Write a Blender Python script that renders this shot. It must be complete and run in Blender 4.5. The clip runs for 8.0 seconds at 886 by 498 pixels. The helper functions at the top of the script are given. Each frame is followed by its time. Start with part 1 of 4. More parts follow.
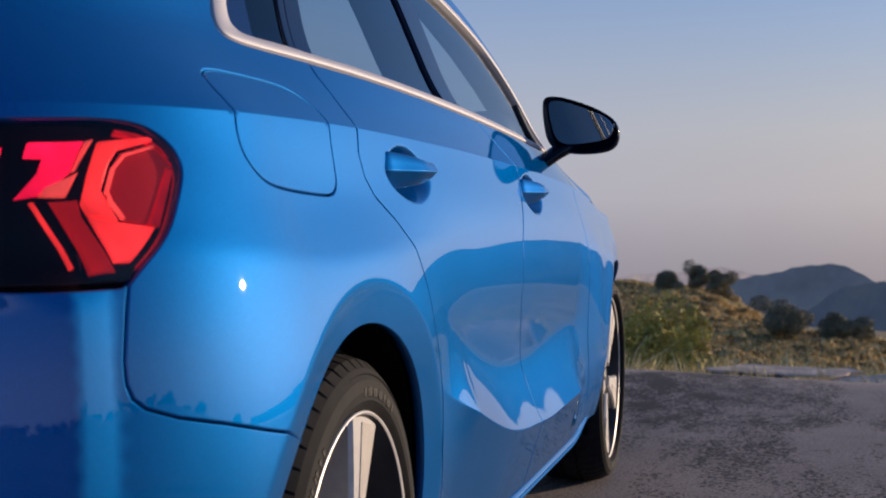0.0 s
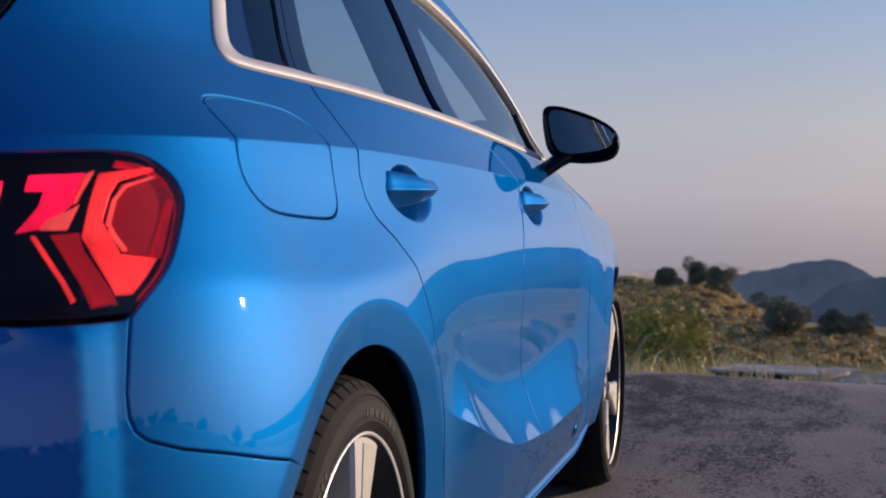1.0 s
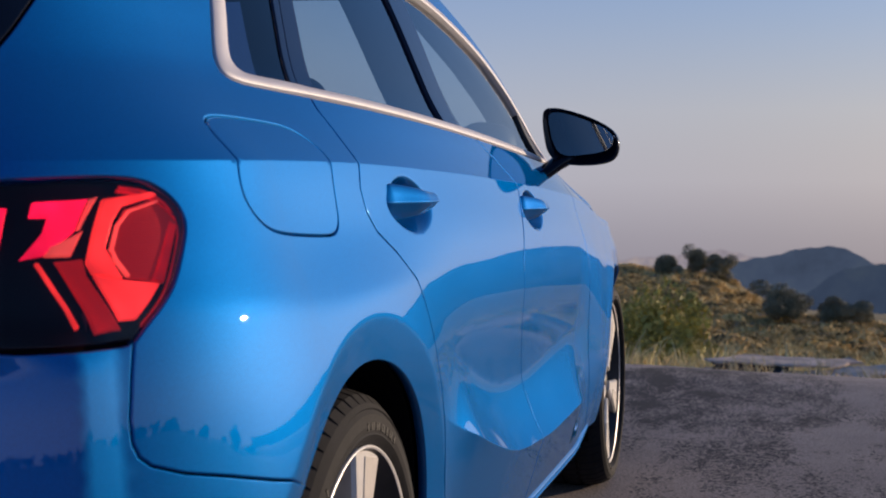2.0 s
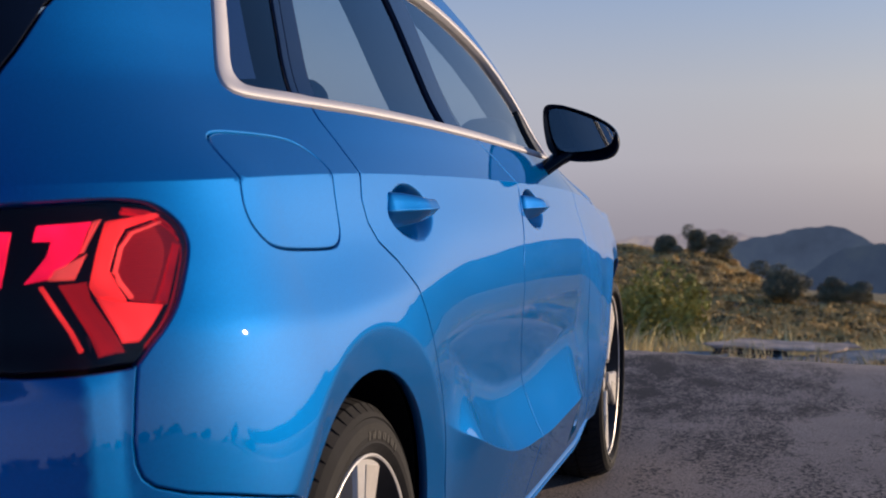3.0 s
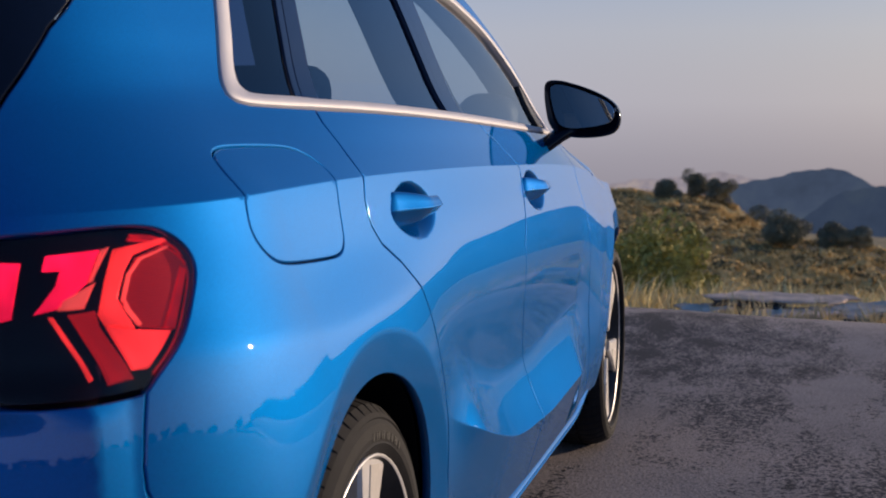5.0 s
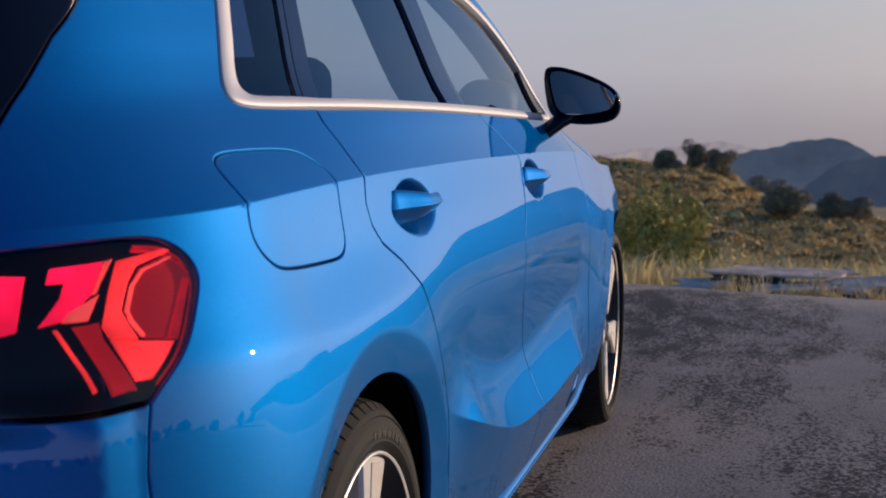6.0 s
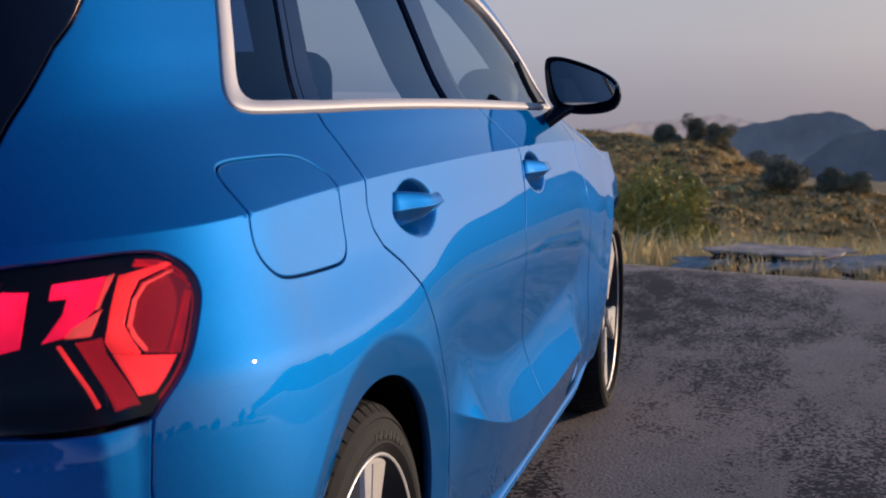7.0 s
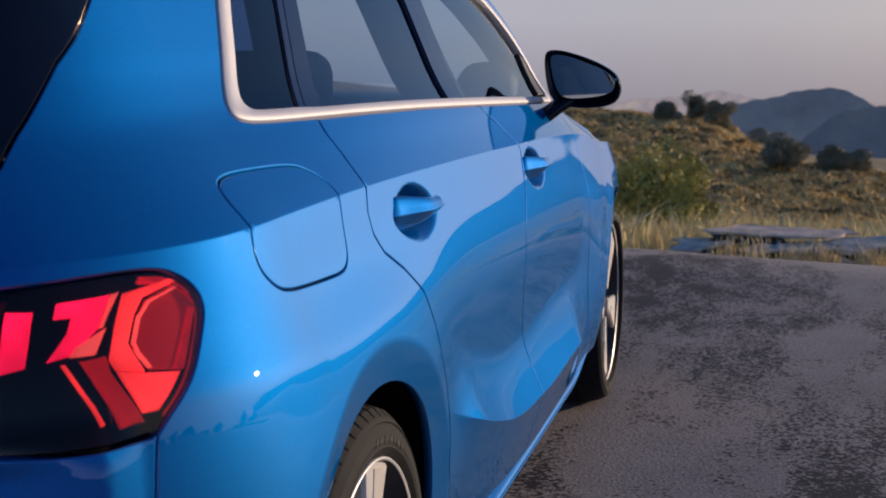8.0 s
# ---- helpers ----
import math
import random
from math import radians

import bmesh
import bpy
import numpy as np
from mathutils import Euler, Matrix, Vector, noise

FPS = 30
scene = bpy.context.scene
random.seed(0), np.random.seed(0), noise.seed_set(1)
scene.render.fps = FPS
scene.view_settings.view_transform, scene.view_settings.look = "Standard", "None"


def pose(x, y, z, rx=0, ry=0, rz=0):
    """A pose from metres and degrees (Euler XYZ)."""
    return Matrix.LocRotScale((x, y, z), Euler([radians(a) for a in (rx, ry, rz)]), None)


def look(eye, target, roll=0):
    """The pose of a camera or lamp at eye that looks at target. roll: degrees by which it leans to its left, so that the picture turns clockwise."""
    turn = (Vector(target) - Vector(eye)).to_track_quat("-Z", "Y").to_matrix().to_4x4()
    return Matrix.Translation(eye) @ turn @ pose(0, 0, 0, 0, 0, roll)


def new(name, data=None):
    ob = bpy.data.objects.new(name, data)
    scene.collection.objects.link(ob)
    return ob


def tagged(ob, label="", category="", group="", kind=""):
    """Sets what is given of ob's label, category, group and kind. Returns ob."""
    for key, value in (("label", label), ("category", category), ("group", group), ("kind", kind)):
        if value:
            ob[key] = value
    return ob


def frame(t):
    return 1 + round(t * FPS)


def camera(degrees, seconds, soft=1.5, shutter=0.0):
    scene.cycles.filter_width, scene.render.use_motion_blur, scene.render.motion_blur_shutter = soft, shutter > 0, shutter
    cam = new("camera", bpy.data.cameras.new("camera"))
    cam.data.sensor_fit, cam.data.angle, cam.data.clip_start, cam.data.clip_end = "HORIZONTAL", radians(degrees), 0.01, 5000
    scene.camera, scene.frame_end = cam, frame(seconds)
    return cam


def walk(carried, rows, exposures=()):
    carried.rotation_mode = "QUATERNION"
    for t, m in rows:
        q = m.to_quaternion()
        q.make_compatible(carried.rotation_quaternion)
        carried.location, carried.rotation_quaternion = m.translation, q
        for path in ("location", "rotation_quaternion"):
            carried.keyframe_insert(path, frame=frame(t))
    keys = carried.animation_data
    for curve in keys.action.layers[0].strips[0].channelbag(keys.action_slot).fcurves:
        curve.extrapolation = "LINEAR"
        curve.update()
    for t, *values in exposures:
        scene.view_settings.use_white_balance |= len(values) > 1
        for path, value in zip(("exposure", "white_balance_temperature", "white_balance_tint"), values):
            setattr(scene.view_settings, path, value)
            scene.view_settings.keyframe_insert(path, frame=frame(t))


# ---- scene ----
cam = camera(34.3, 8.0, soft=1.8)
cam.data.dof.use_dof, cam.data.dof.focus_distance, cam.data.dof.aperture_fstop = True, 2.7, 10.5
PATH = [
    (0, (1.427, -1.821, 0.822), (0.948, 0.121, 0.775), 0.15),
    (0.5, (1.426, -1.821, 0.836), (0.947, 0.121, 0.791), 0.1),
    (1, (1.425, -1.822, 0.855), (0.947, 0.119, 0.803), 0.0),
    (1.5, (1.425, -1.824, 0.873), (0.947, 0.117, 0.813), -0.05),
    (3, (1.426, -1.838, 0.935), (0.949, 0.102, 0.836), 0.0),
    (3.5, (1.426, -1.84, 0.957), (0.949, 0.098, 0.839), -0.0),
    (4, (1.424, -1.843, 0.978), (0.948, 0.094, 0.839), -0.1),
    (4.5, (1.424, -1.845, 0.998), (0.948, 0.091, 0.84), -0.1),
    (6, (1.424, -1.854, 1.061), (0.95, 0.077, 0.841), -0.1),
    (6.5, (1.423, -1.855, 1.082), (0.95, 0.074, 0.843), -0.1),
    (7, (1.422, -1.855, 1.103), (0.95, 0.072, 0.846), -0.05),
    (7.5, (1.423, -1.858, 1.124), (0.951, 0.067, 0.85), -0.05),
    (8, (1.423, -1.861, 1.146), (0.952, 0.061, 0.857), -0.1),
]
walk(cam, [(t, look(eye, aim, roll)) for t, eye, aim, roll in PATH])

# ---- world, sun ----
SUN_AZ, SUN_EL = radians(46), radians(8)
world = bpy.data.worlds.new("sky")
scene.world = world
world.use_nodes = True
wn = world.node_tree
sky = wn.nodes.new("ShaderNodeTexSky")
sky.sky_type, sky.sun_disc = "NISHITA", False
sky.sun_elevation, sky.sun_rotation = SUN_EL, SUN_AZ
sky.altitude, sky.air_density, sky.dust_density, sky.ozone_density = 600, 1.0, 0.3, 4.0
wn.nodes["Background"].inputs["Strength"].default_value = 0.15
# low haze: pale mauve towards the horizon
tc = wn.nodes.new("ShaderNodeTexCoord")
sep, fall, expo, amount, mix = (wn.nodes.new("ShaderNode" + k) for k in ("SeparateXYZ", "Math", "Math", "Math", "Mix"))
fall.operation, fall.inputs[1].default_value = "MULTIPLY", -24.0
square, above = wn.nodes.new("ShaderNodeMath"), wn.nodes.new("ShaderNodeMath")
above.operation, above.inputs[1].default_value = "MAXIMUM", 0.0
square.operation, square.inputs[1].default_value = "POWER", 1.9
expo.operation, expo.inputs[0].default_value = "POWER", math.e
amount.operation, amount.inputs[1].default_value, amount.use_clamp = "MULTIPLY", 0.94, True
mix.data_type = "RGBA"
mix.clamp_factor = True
wn.links.new(tc.outputs["Generated"], sep.inputs[0])
wn.links.new(sep.outputs["Z"], above.inputs[0])
wn.links.new(above.outputs[0], square.inputs[0])
wn.links.new(square.outputs[0], fall.inputs[0])
wn.links.new(fall.outputs[0], expo.inputs[1])
wn.links.new(expo.outputs[0], amount.inputs[0])
wn.links.new(amount.outputs[0], mix.inputs[0])
dusk = wn.nodes.new("ShaderNodeMix")
dusk.data_type, dusk.blend_type = "RGBA", "MULTIPLY"
dusk.inputs[0].default_value, dusk.inputs[7].default_value = 1.0, (0.80, 0.90, 1.08, 1)
wn.links.new(sky.outputs["Color"], dusk.inputs[6])
wn.links.new(dusk.outputs[2], mix.inputs[6])
# the haze is thickest and dullest along the skyline, and clears to mauve above
span, layers = wn.nodes.new("ShaderNodeMapRange"), wn.nodes.new("ShaderNodeValToRGB")
span.inputs["From Min"].default_value, span.inputs["From Max"].default_value = -0.06, 0.18
HAZE_LAYERS = ((0.0, (1.55, 1.32, 1.42)), (0.14, (1.90, 1.66, 1.75)), (0.30, (2.45, 2.20, 2.25)), (0.5, (2.62, 2.36, 2.36)), (0.75, (2.30, 2.18, 2.36)), (1.0, (2.1, 2.05, 2.36)))
for k, (place, shade) in enumerate(HAZE_LAYERS):
    if 0 < k < len(HAZE_LAYERS) - 1:
        layers.color_ramp.elements.new(place)
for stop, (place, shade) in zip(layers.color_ramp.elements, HAZE_LAYERS):
    stop.position, stop.color = place, (*shade, 1)
wn.links.new(sep.outputs["Z"], span.inputs["Value"])
wn.links.new(span.outputs["Result"], layers.inputs["Fac"])
# the haze is bluer and brighter away from the sun: added fill for the car's rear
dot, lift, power, glow, tint = (wn.nodes.new("ShaderNode" + k) for k in ("VectorMath", "Math", "Math", "VectorMath", "Mix"))
dot.operation = "DOT_PRODUCT"
dot.inputs[1].default_value = (math.sin(SUN_AZ), math.cos(SUN_AZ), 0.1)
lift.operation, lift.inputs[1].default_value, lift.inputs[2].default_value = "MULTIPLY_ADD", -0.5, 0.5
power.operation, power.inputs[1].default_value = "POWER", 1.6
glow.operation, glow.inputs[0].default_value = "SCALE", (0.5, 1.5, 3.7)
tint.data_type, tint.blend_type = "RGBA", "MULTIPLY"
tint.inputs[0].default_value = 1.0
wn.links.new(layers.outputs["Color"], tint.inputs[6])
wn.links.new(tc.outputs["Generated"], dot.inputs[0])
wn.links.new(dot.outputs["Value"], lift.inputs[0])
wn.links.new(lift.outputs[0], power.inputs[0])
wn.links.new(power.outputs[0], glow.inputs["Scale"])
# and glows warm round the sun
ahead, warm, both = (wn.nodes.new("ShaderNode" + k) for k in ("Math", "VectorMath", "VectorMath"))
ahead.operation, ahead.use_clamp = "MAXIMUM", False
ahead.inputs[1].default_value = 0.0
near_sun = wn.nodes.new("ShaderNodeMath")
near_sun.operation, near_sun.inputs[1].default_value = "POWER", 8.0
warm.operation, warm.inputs[0].default_value = "SCALE", (2.4, 2.05, 1.45)
both.operation = "ADD"
wn.links.new(dot.outputs["Value"], ahead.inputs[0])
wn.links.new(ahead.outputs[0], near_sun.inputs[0])
wn.links.new(near_sun.outputs[0], warm.inputs["Scale"])
wn.links.new(warm.outputs[0], both.inputs[0])
wn.links.new(glow.outputs[0], both.inputs[1])
level = wn.nodes.new("ShaderNodeVectorMath")
level.operation, level.inputs[1].default_value = "ADD", (1.15, 1.15, 1.15)
wn.links.new(both.outputs[0], level.inputs[0])
wn.links.new(level.outputs[0], tint.inputs[7])
wn.links.new(tint.outputs[2], mix.inputs[7])
wn.links.new(mix.outputs[2], wn.nodes["Background"].inputs["Color"])
sun_data = bpy.data.lights.new("sun", "SUN")
sun_data.energy, sun_data.angle, sun_data.color = 3.9, radians(0.6), (1.0, 0.76, 0.54)
sun = new("sun", sun_data)
sun_dir = Vector((math.sin(SUN_AZ) * math.cos(SUN_EL), math.cos(SUN_AZ) * math.cos(SUN_EL), math.sin(SUN_EL)))
sun.matrix_world = look(sun_dir * 60, (0, 0, 0))
scene.view_settings.exposure = 0.0


# ---- materials ----
def material(name):
    m = bpy.data.materials.new(name)
    m.use_nodes = True
    return m, m.node_tree.nodes, m.node_tree.links, m.node_tree.nodes["Principled BSDF"]


def noise_node(nodes, links, scale, detail=4.0, rough=0.55, coords="Object"):
    tc = nodes.new("ShaderNodeTexCoord")
    n = nodes.new("ShaderNodeTexNoise")
    n.inputs["Scale"].default_value, n.inputs["Detail"].default_value, n.inputs["Roughness"].default_value = scale, detail, rough
    links.new(tc.outputs[coords], n.inputs["Vector"])
    return n


def ramp(nodes, links, source, stops):
    r = nodes.new("ShaderNodeValToRGB")
    r.color_ramp.elements[0].position, r.color_ramp.elements[0].color = stops[0][0], (*stops[0][1], 1)
    r.color_ramp.elements[1].position, r.color_ramp.elements[1].color = stops[-1][0], (*stops[-1][1], 1)
    for p, c in stops[1:-1]:
        e = r.color_ramp.elements.new(p)
        e.color = (*c, 1)
    links.new(source, r.inputs["Fac"])
    return r


def bump(nodes, links, height, bsdf, strength, distance):
    b = nodes.new("ShaderNodeBump")
    b.inputs["Strength"].default_value, b.inputs["Distance"].default_value = strength, distance
    links.new(height, b.inputs["Height"])
    links.new(b.outputs["Normal"], bsdf.inputs["Normal"])
    return b


def plain(name, color, rough, metal=0.0, vary=0.12, scale=40, coat=0.0, grain=0.0):
    """A surface of one material with slight mottling and, where wanted, fine relief."""
    m, nodes, links, bsdf = material(name)
    n = noise_node(nodes, links, scale)
    r = ramp(nodes, links, n.outputs["Fac"], [(0.3, [c * (1 - vary) for c in color]), (0.7, [min(1, c * (1 + vary)) for c in color])])
    links.new(r.outputs["Color"], bsdf.inputs["Base Color"])
    bsdf.inputs["Roughness"].default_value, bsdf.inputs["Metallic"].default_value = rough, metal
    bsdf.inputs["Coat Weight"].default_value = coat
    if grain:
        g = noise_node(nodes, links, scale * 20)
        bump(nodes, links, g.outputs["Fac"], bsdf, 0.4, grain)
    return m


def paint_material():
    """Metallic blue lacquer: flakes under a clear coat."""
    m, nodes, links, bsdf = material("blue_metallic_paint")
    flakes = noise_node(nodes, links, 900, 2)
    r = ramp(nodes, links, flakes.outputs["Fac"], [(0.35, (0.0, 0.116, 0.360)), (0.65, (0.0, 0.159, 0.495))])
    links.new(r.outputs["Color"], bsdf.inputs["Base Color"])
    bsdf.inputs["Metallic"].default_value = 0.62
    bsdf.inputs["Specular IOR Level"].default_value = 0.0
    bsdf.inputs["Roughness"].default_value = 0.56
    bsdf.inputs["Specular Tint"].default_value = (0.12, 0.36, 0.66, 1)
    bsdf.inputs["Coat Weight"].default_value = 1.0
    bsdf.inputs["Coat Roughness"].default_value = 0.015
    bsdf.inputs["Coat IOR"].default_value = 1.5
    peel = noise_node(nodes, links, 260, 1)
    b = nodes.new("ShaderNodeBump")
    b.inputs["Strength"].default_value, b.inputs["Distance"].default_value = 0.02, 0.0005
    links.new(peel.outputs["Fac"], b.inputs["Height"])
    links.new(b.outputs["Normal"], bsdf.inputs["Coat Normal"])
    return m


def pane_material(name, tint, gloss_ior=1.5, rough=0.0, faces=2):
    """Thin tinted glass: straight transmission with a Fresnel gloss."""
    m, nodes, links, bsdf = material(name)
    nodes.remove(bsdf)
    clear, gloss, mix, facing, power, scale = (nodes.new("ShaderNode" + k) for k in ("BsdfTransparent", "BsdfGlossy", "MixShader", "LayerWeight", "Math", "Math"))
    clear.inputs["Color"].default_value = (*tint, 1)
    gloss.inputs["Roughness"].default_value = rough
    facing.inputs["Blend"].default_value = 0.5
    power.operation, power.inputs[1].default_value = "POWER", 5.0
    f0 = ((gloss_ior - 1) / (gloss_ior + 1)) ** 2 * faces
    scale.operation, scale.inputs[1].default_value, scale.inputs[2].default_value = "MULTIPLY_ADD", 1 - f0, f0
    links.new(facing.outputs["Facing"], power.inputs[0])
    links.new(power.outputs[0], scale.inputs[0])
    links.new(scale.outputs[0], mix.inputs[0])
    links.new(clear.outputs[0], mix.inputs[1])
    links.new(gloss.outputs[0], mix.inputs[2])
    links.new(mix.outputs[0], nodes["Material Output"].inputs["Surface"])
    return m


def guide_material(name, color, glow, rough=0.25):
    """Lit red plastic: the glow is uneven over the element, varied by a soft noise."""
    m, nodes, links, bsdf = material(name)
    bsdf.inputs["Base Color"].default_value = (*color, 1)
    bsdf.inputs["Roughness"].default_value = rough
    bsdf.inputs["Emission Color"].default_value = (*color, 1)
    soft = noise_node(nodes, links, 30, 1, 0.4)
    span = nodes.new("ShaderNodeMapRange")
    for k, v in zip(("From Min", "From Max", "To Min", "To Max"), (0.3, 0.7, glow * 0.55, glow * 1.25)):
        span.inputs[k].default_value = v
    links.new(soft.outputs["Fac"], span.inputs["Value"])
    links.new(span.outputs["Result"], bsdf.inputs["Emission Strength"])
    return m


def ribbed_material(name, color, glow, scale):
    """Red plastic with fine optic ribs; its glow stands in for light caught from the guides."""
    m, nodes, links, bsdf = material(name)
    tc = nodes.new("ShaderNodeTexCoord")
    w = nodes.new("ShaderNodeTexWave")
    w.bands_direction = "Z"
    w.inputs["Scale"].default_value, w.inputs["Distortion"].default_value = scale, 0.3
    links.new(tc.outputs["Object"], w.inputs["Vector"])
    r = ramp(nodes, links, w.outputs["Fac"], [(0.2, [c * 0.45 for c in color]), (0.8, color)])
    links.new(r.outputs["Color"], bsdf.inputs["Base Color"])
    links.new(r.outputs["Color"], bsdf.inputs["Emission Color"])
    bsdf.inputs["Emission Strength"].default_value, bsdf.inputs["Roughness"].default_value = glow, 0.3
    bump(nodes, links, w.outputs["Fac"], bsdf, 0.5, 0.001)
    return m


def asphalt_material():
    """Old worn asphalt: pale dusty skin worn off in dark, coarse patches, with cracks; grass and earth beyond the edge."""
    m, nodes, links, bsdf = material("worn_asphalt_and_scrub")
    tc = nodes.new("ShaderNodeTexCoord")
    patch = noise_node(nodes, links, 0.95, 8, 0.62)
    patch.inputs["Distortion"].default_value = 0.35
    stone = noise_node(nodes, links, 58, 4, 0.72)
    fine = noise_node(nodes, links, 120, 4, 0.7)
    vor = nodes.new("ShaderNodeTexVoronoi")
    vor.inputs["Scale"].default_value = 95
    links.new(tc.outputs["Object"], vor.inputs["Vector"])
    crack = nodes.new("ShaderNodeTexVoronoi")
    crack.feature = "DISTANCE_TO_EDGE"
    crack.inputs["Scale"].default_value = 0.75
    warp = noise_node(nodes, links, 3.5, 4)
    wmix = nodes.new("ShaderNodeMix")
    wmix.data_type = "VECTOR"
    wmix.inputs[0].default_value = 0.18
    links.new(tc.outputs["Object"], wmix.inputs[4])
    links.new(warp.outputs["Color"], wmix.inputs[5])
    links.new(wmix.outputs[1], crack.inputs["Vector"])
    # grains show dark where the dust is thin: in drifts and along old cracks
    near = nodes.new("ShaderNodeMapRange")
    near.interpolation_type = "SMOOTHSTEP"
    for k, v in zip(("From Min", "From Max", "To Min", "To Max"), (0.0, 0.07, -0.10, 0.0)):
        near.inputs[k].default_value = v
    links.new(crack.outputs["Distance"], near.inputs["Value"])
    add, add2 = nodes.new("ShaderNodeMath"), nodes.new("ShaderNodeMath")
    add.operation, add2.operation = "MULTIPLY_ADD", "ADD"
    drift = nodes.new("ShaderNodeMath")
    drift.operation, drift.inputs[1].default_value, drift.inputs[2].default_value = "MULTIPLY_ADD", 5.4, -2.84
    small = noise_node(nodes, links, 4.2, 6, 0.65)
    for n, turn in ((patch, 24), (small, -12)):
        along = nodes.new("ShaderNodeMapping")
        along.inputs["Scale"].default_value = (1.5, 0.50, 1.0)
        along.inputs["Location"].default_value = (2.3, 0.9, 0)
        along.inputs["Rotation"].default_value = (0, 0, radians(turn))
        links.new(tc.outputs["Object"], along.inputs["Vector"])
        links.new(along.outputs["Vector"], n.inputs["Vector"])
    blend = nodes.new("ShaderNodeMix")
    blend.inputs[0].default_value = 0.38
    links.new(patch.outputs["Fac"], blend.inputs[2])
    links.new(small.outputs["Fac"], blend.inputs[3])
    links.new(blend.outputs[0], drift.inputs[0])
    add.inputs[1].default_value = 1.4
    links.new(stone.outputs["Fac"], add.inputs[0])
    links.new(drift.outputs[0], add.inputs[2])
    cells = nodes.new("ShaderNodeMath")
    cells.operation, cells.inputs[1].default_value = "MULTIPLY_ADD", 0.95
    links.new(vor.outputs["Color"], cells.inputs[0])
    links.new(add.outputs[0], cells.inputs[2])
    links.new(cells.outputs[0], add2.inputs[0])
    links.new(near.outputs["Result"], add2.inputs[1])
    r = ramp(nodes, links, add2.outputs[0], [(0.50, (0.006, 0.007, 0.017)), (0.70, (0.016, 0.017, 0.034)), (0.82, (0.180, 0.152, 0.140)), (1.0, (0.325, 0.272, 0.246))])
    grit = ramp(nodes, links, fine.outputs["Fac"], [(0.34, (0.28, 0.28, 0.32)), (0.50, (1.0, 1.0, 1.0)), (0.66, (1.62, 1.56, 1.50))])
    mul2 = nodes.new("ShaderNodeMix")
    mul2.data_type, mul2.blend_type = "RGBA", "MULTIPLY"
    mul2.inputs[0].default_value = 1.0
    links.new(r.outputs["Color"], mul2.inputs[6])
    links.new(grit.outputs["Color"], mul2.inputs[7])
    # broad dusty and swept areas
    sweep_n = noise_node(nodes, links, 1.9, 5, 0.6)
    dust = ramp(nodes, links, sweep_n.outputs["Fac"], [(0.3, (0.74, 0.75, 0.78)), (0.55, (1.0, 1.0, 1.0)), (0.75, (1.16, 1.12, 1.08))])
    mul3 = nodes.new("ShaderNodeMix")
    mul3.data_type, mul3.blend_type = "RGBA", "MULTIPLY"
    mul3.inputs[0].default_value = 1.0
    links.new(mul2.outputs[2], mul3.inputs[6])
    links.new(dust.outputs["Color"], mul3.inputs[7])
    # dry grass and earth past the edge, by a painted attribute on the sheet
    att = nodes.new("ShaderNodeAttribute")
    att.attribute_name = "wild"
    g1 = noise_node(nodes, links, 0.45, 8, 0.7)
    gr = ramp(nodes, links, g1.outputs["Fac"], [(0.34, (0.09, 0.072, 0.033)), (0.45, (0.17, 0.135, 0.056)), (0.6, (0.27, 0.21, 0.088)), (0.8, (0.32, 0.255, 0.115))])
    fin = nodes.new("ShaderNodeMix")
    fin.data_type = "RGBA"
    links.new(att.outputs["Fac"], fin.inputs[0])
    links.new(mul3.outputs[2], fin.inputs[6])
    links.new(gr.outputs["Color"], fin.inputs[7])
    links.new(fin.outputs[2], bsdf.inputs["Base Color"])
    bsdf.inputs["Roughness"].default_value = 0.9
    hsum = nodes.new("ShaderNodeMath")
    hsum.operation = "ADD"
    links.new(fine.outputs["Fac"], hsum.inputs[0])
    links.new(vor.outputs["Distance"], hsum.inputs[1])
    bump(nodes, links, hsum.outputs[0], bsdf, 0.4, 0.0018)
    return m


PAINT = paint_material()
BLACK_GLOSS = plain("black_gloss_plastic", (0.003, 0.005, 0.014), 0.14, vary=0.1)
BLACK_GLOSS.node_tree.nodes["Principled BSDF"].inputs["Specular IOR Level"].default_value = 0.3
BLACK_TRIM = plain("black_textured_plastic", (0.02, 0.02, 0.022), 0.55, grain=0.0008)
# black for the underbody and liners, and for shade in gaps and recesses
SHADOW_SHELL = plain("black_underbody_and_shade", (0.004, 0.004, 0.005), 0.9)
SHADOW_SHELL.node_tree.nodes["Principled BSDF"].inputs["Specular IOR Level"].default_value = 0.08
RUBBER = plain("tyre_rubber", (0.0105, 0.0108, 0.013), 0.78, vary=0.3, scale=30, grain=0.0006)
RUBBER.node_tree.nodes["Principled BSDF"].inputs["Specular IOR Level"].default_value = 0.25
LETTER = plain("tyre_lettering", (0.014, 0.014, 0.014), 0.6)
ALLOY = plain("machined_alloy", (0.72, 0.70, 0.68), 0.36, metal=0.35, vary=0.06, scale=60)
# grey stands in for the shade in the spokes' pockets
ALLOY_SHADE = plain("shaded_alloy", (0.46, 0.43, 0.40), 0.6, metal=0.2)
ALLOY_DARK = plain("dark_alloy", (0.035, 0.035, 0.038), 0.45, metal=0.3)
STEEL = plain("brake_steel", (0.10, 0.10, 0.10), 0.45, metal=0.8, vary=0.2)
ALU_TRIM = plain("satin_aluminium_trim", (0.60, 0.58, 0.60), 0.55, metal=0.15, vary=0.03)
GLASS = pane_material("tinted_side_glass", (0.62, 0.68, 0.70))
GLASS_DARK = pane_material("privacy_glass", (0.05, 0.09, 0.20), faces=1)
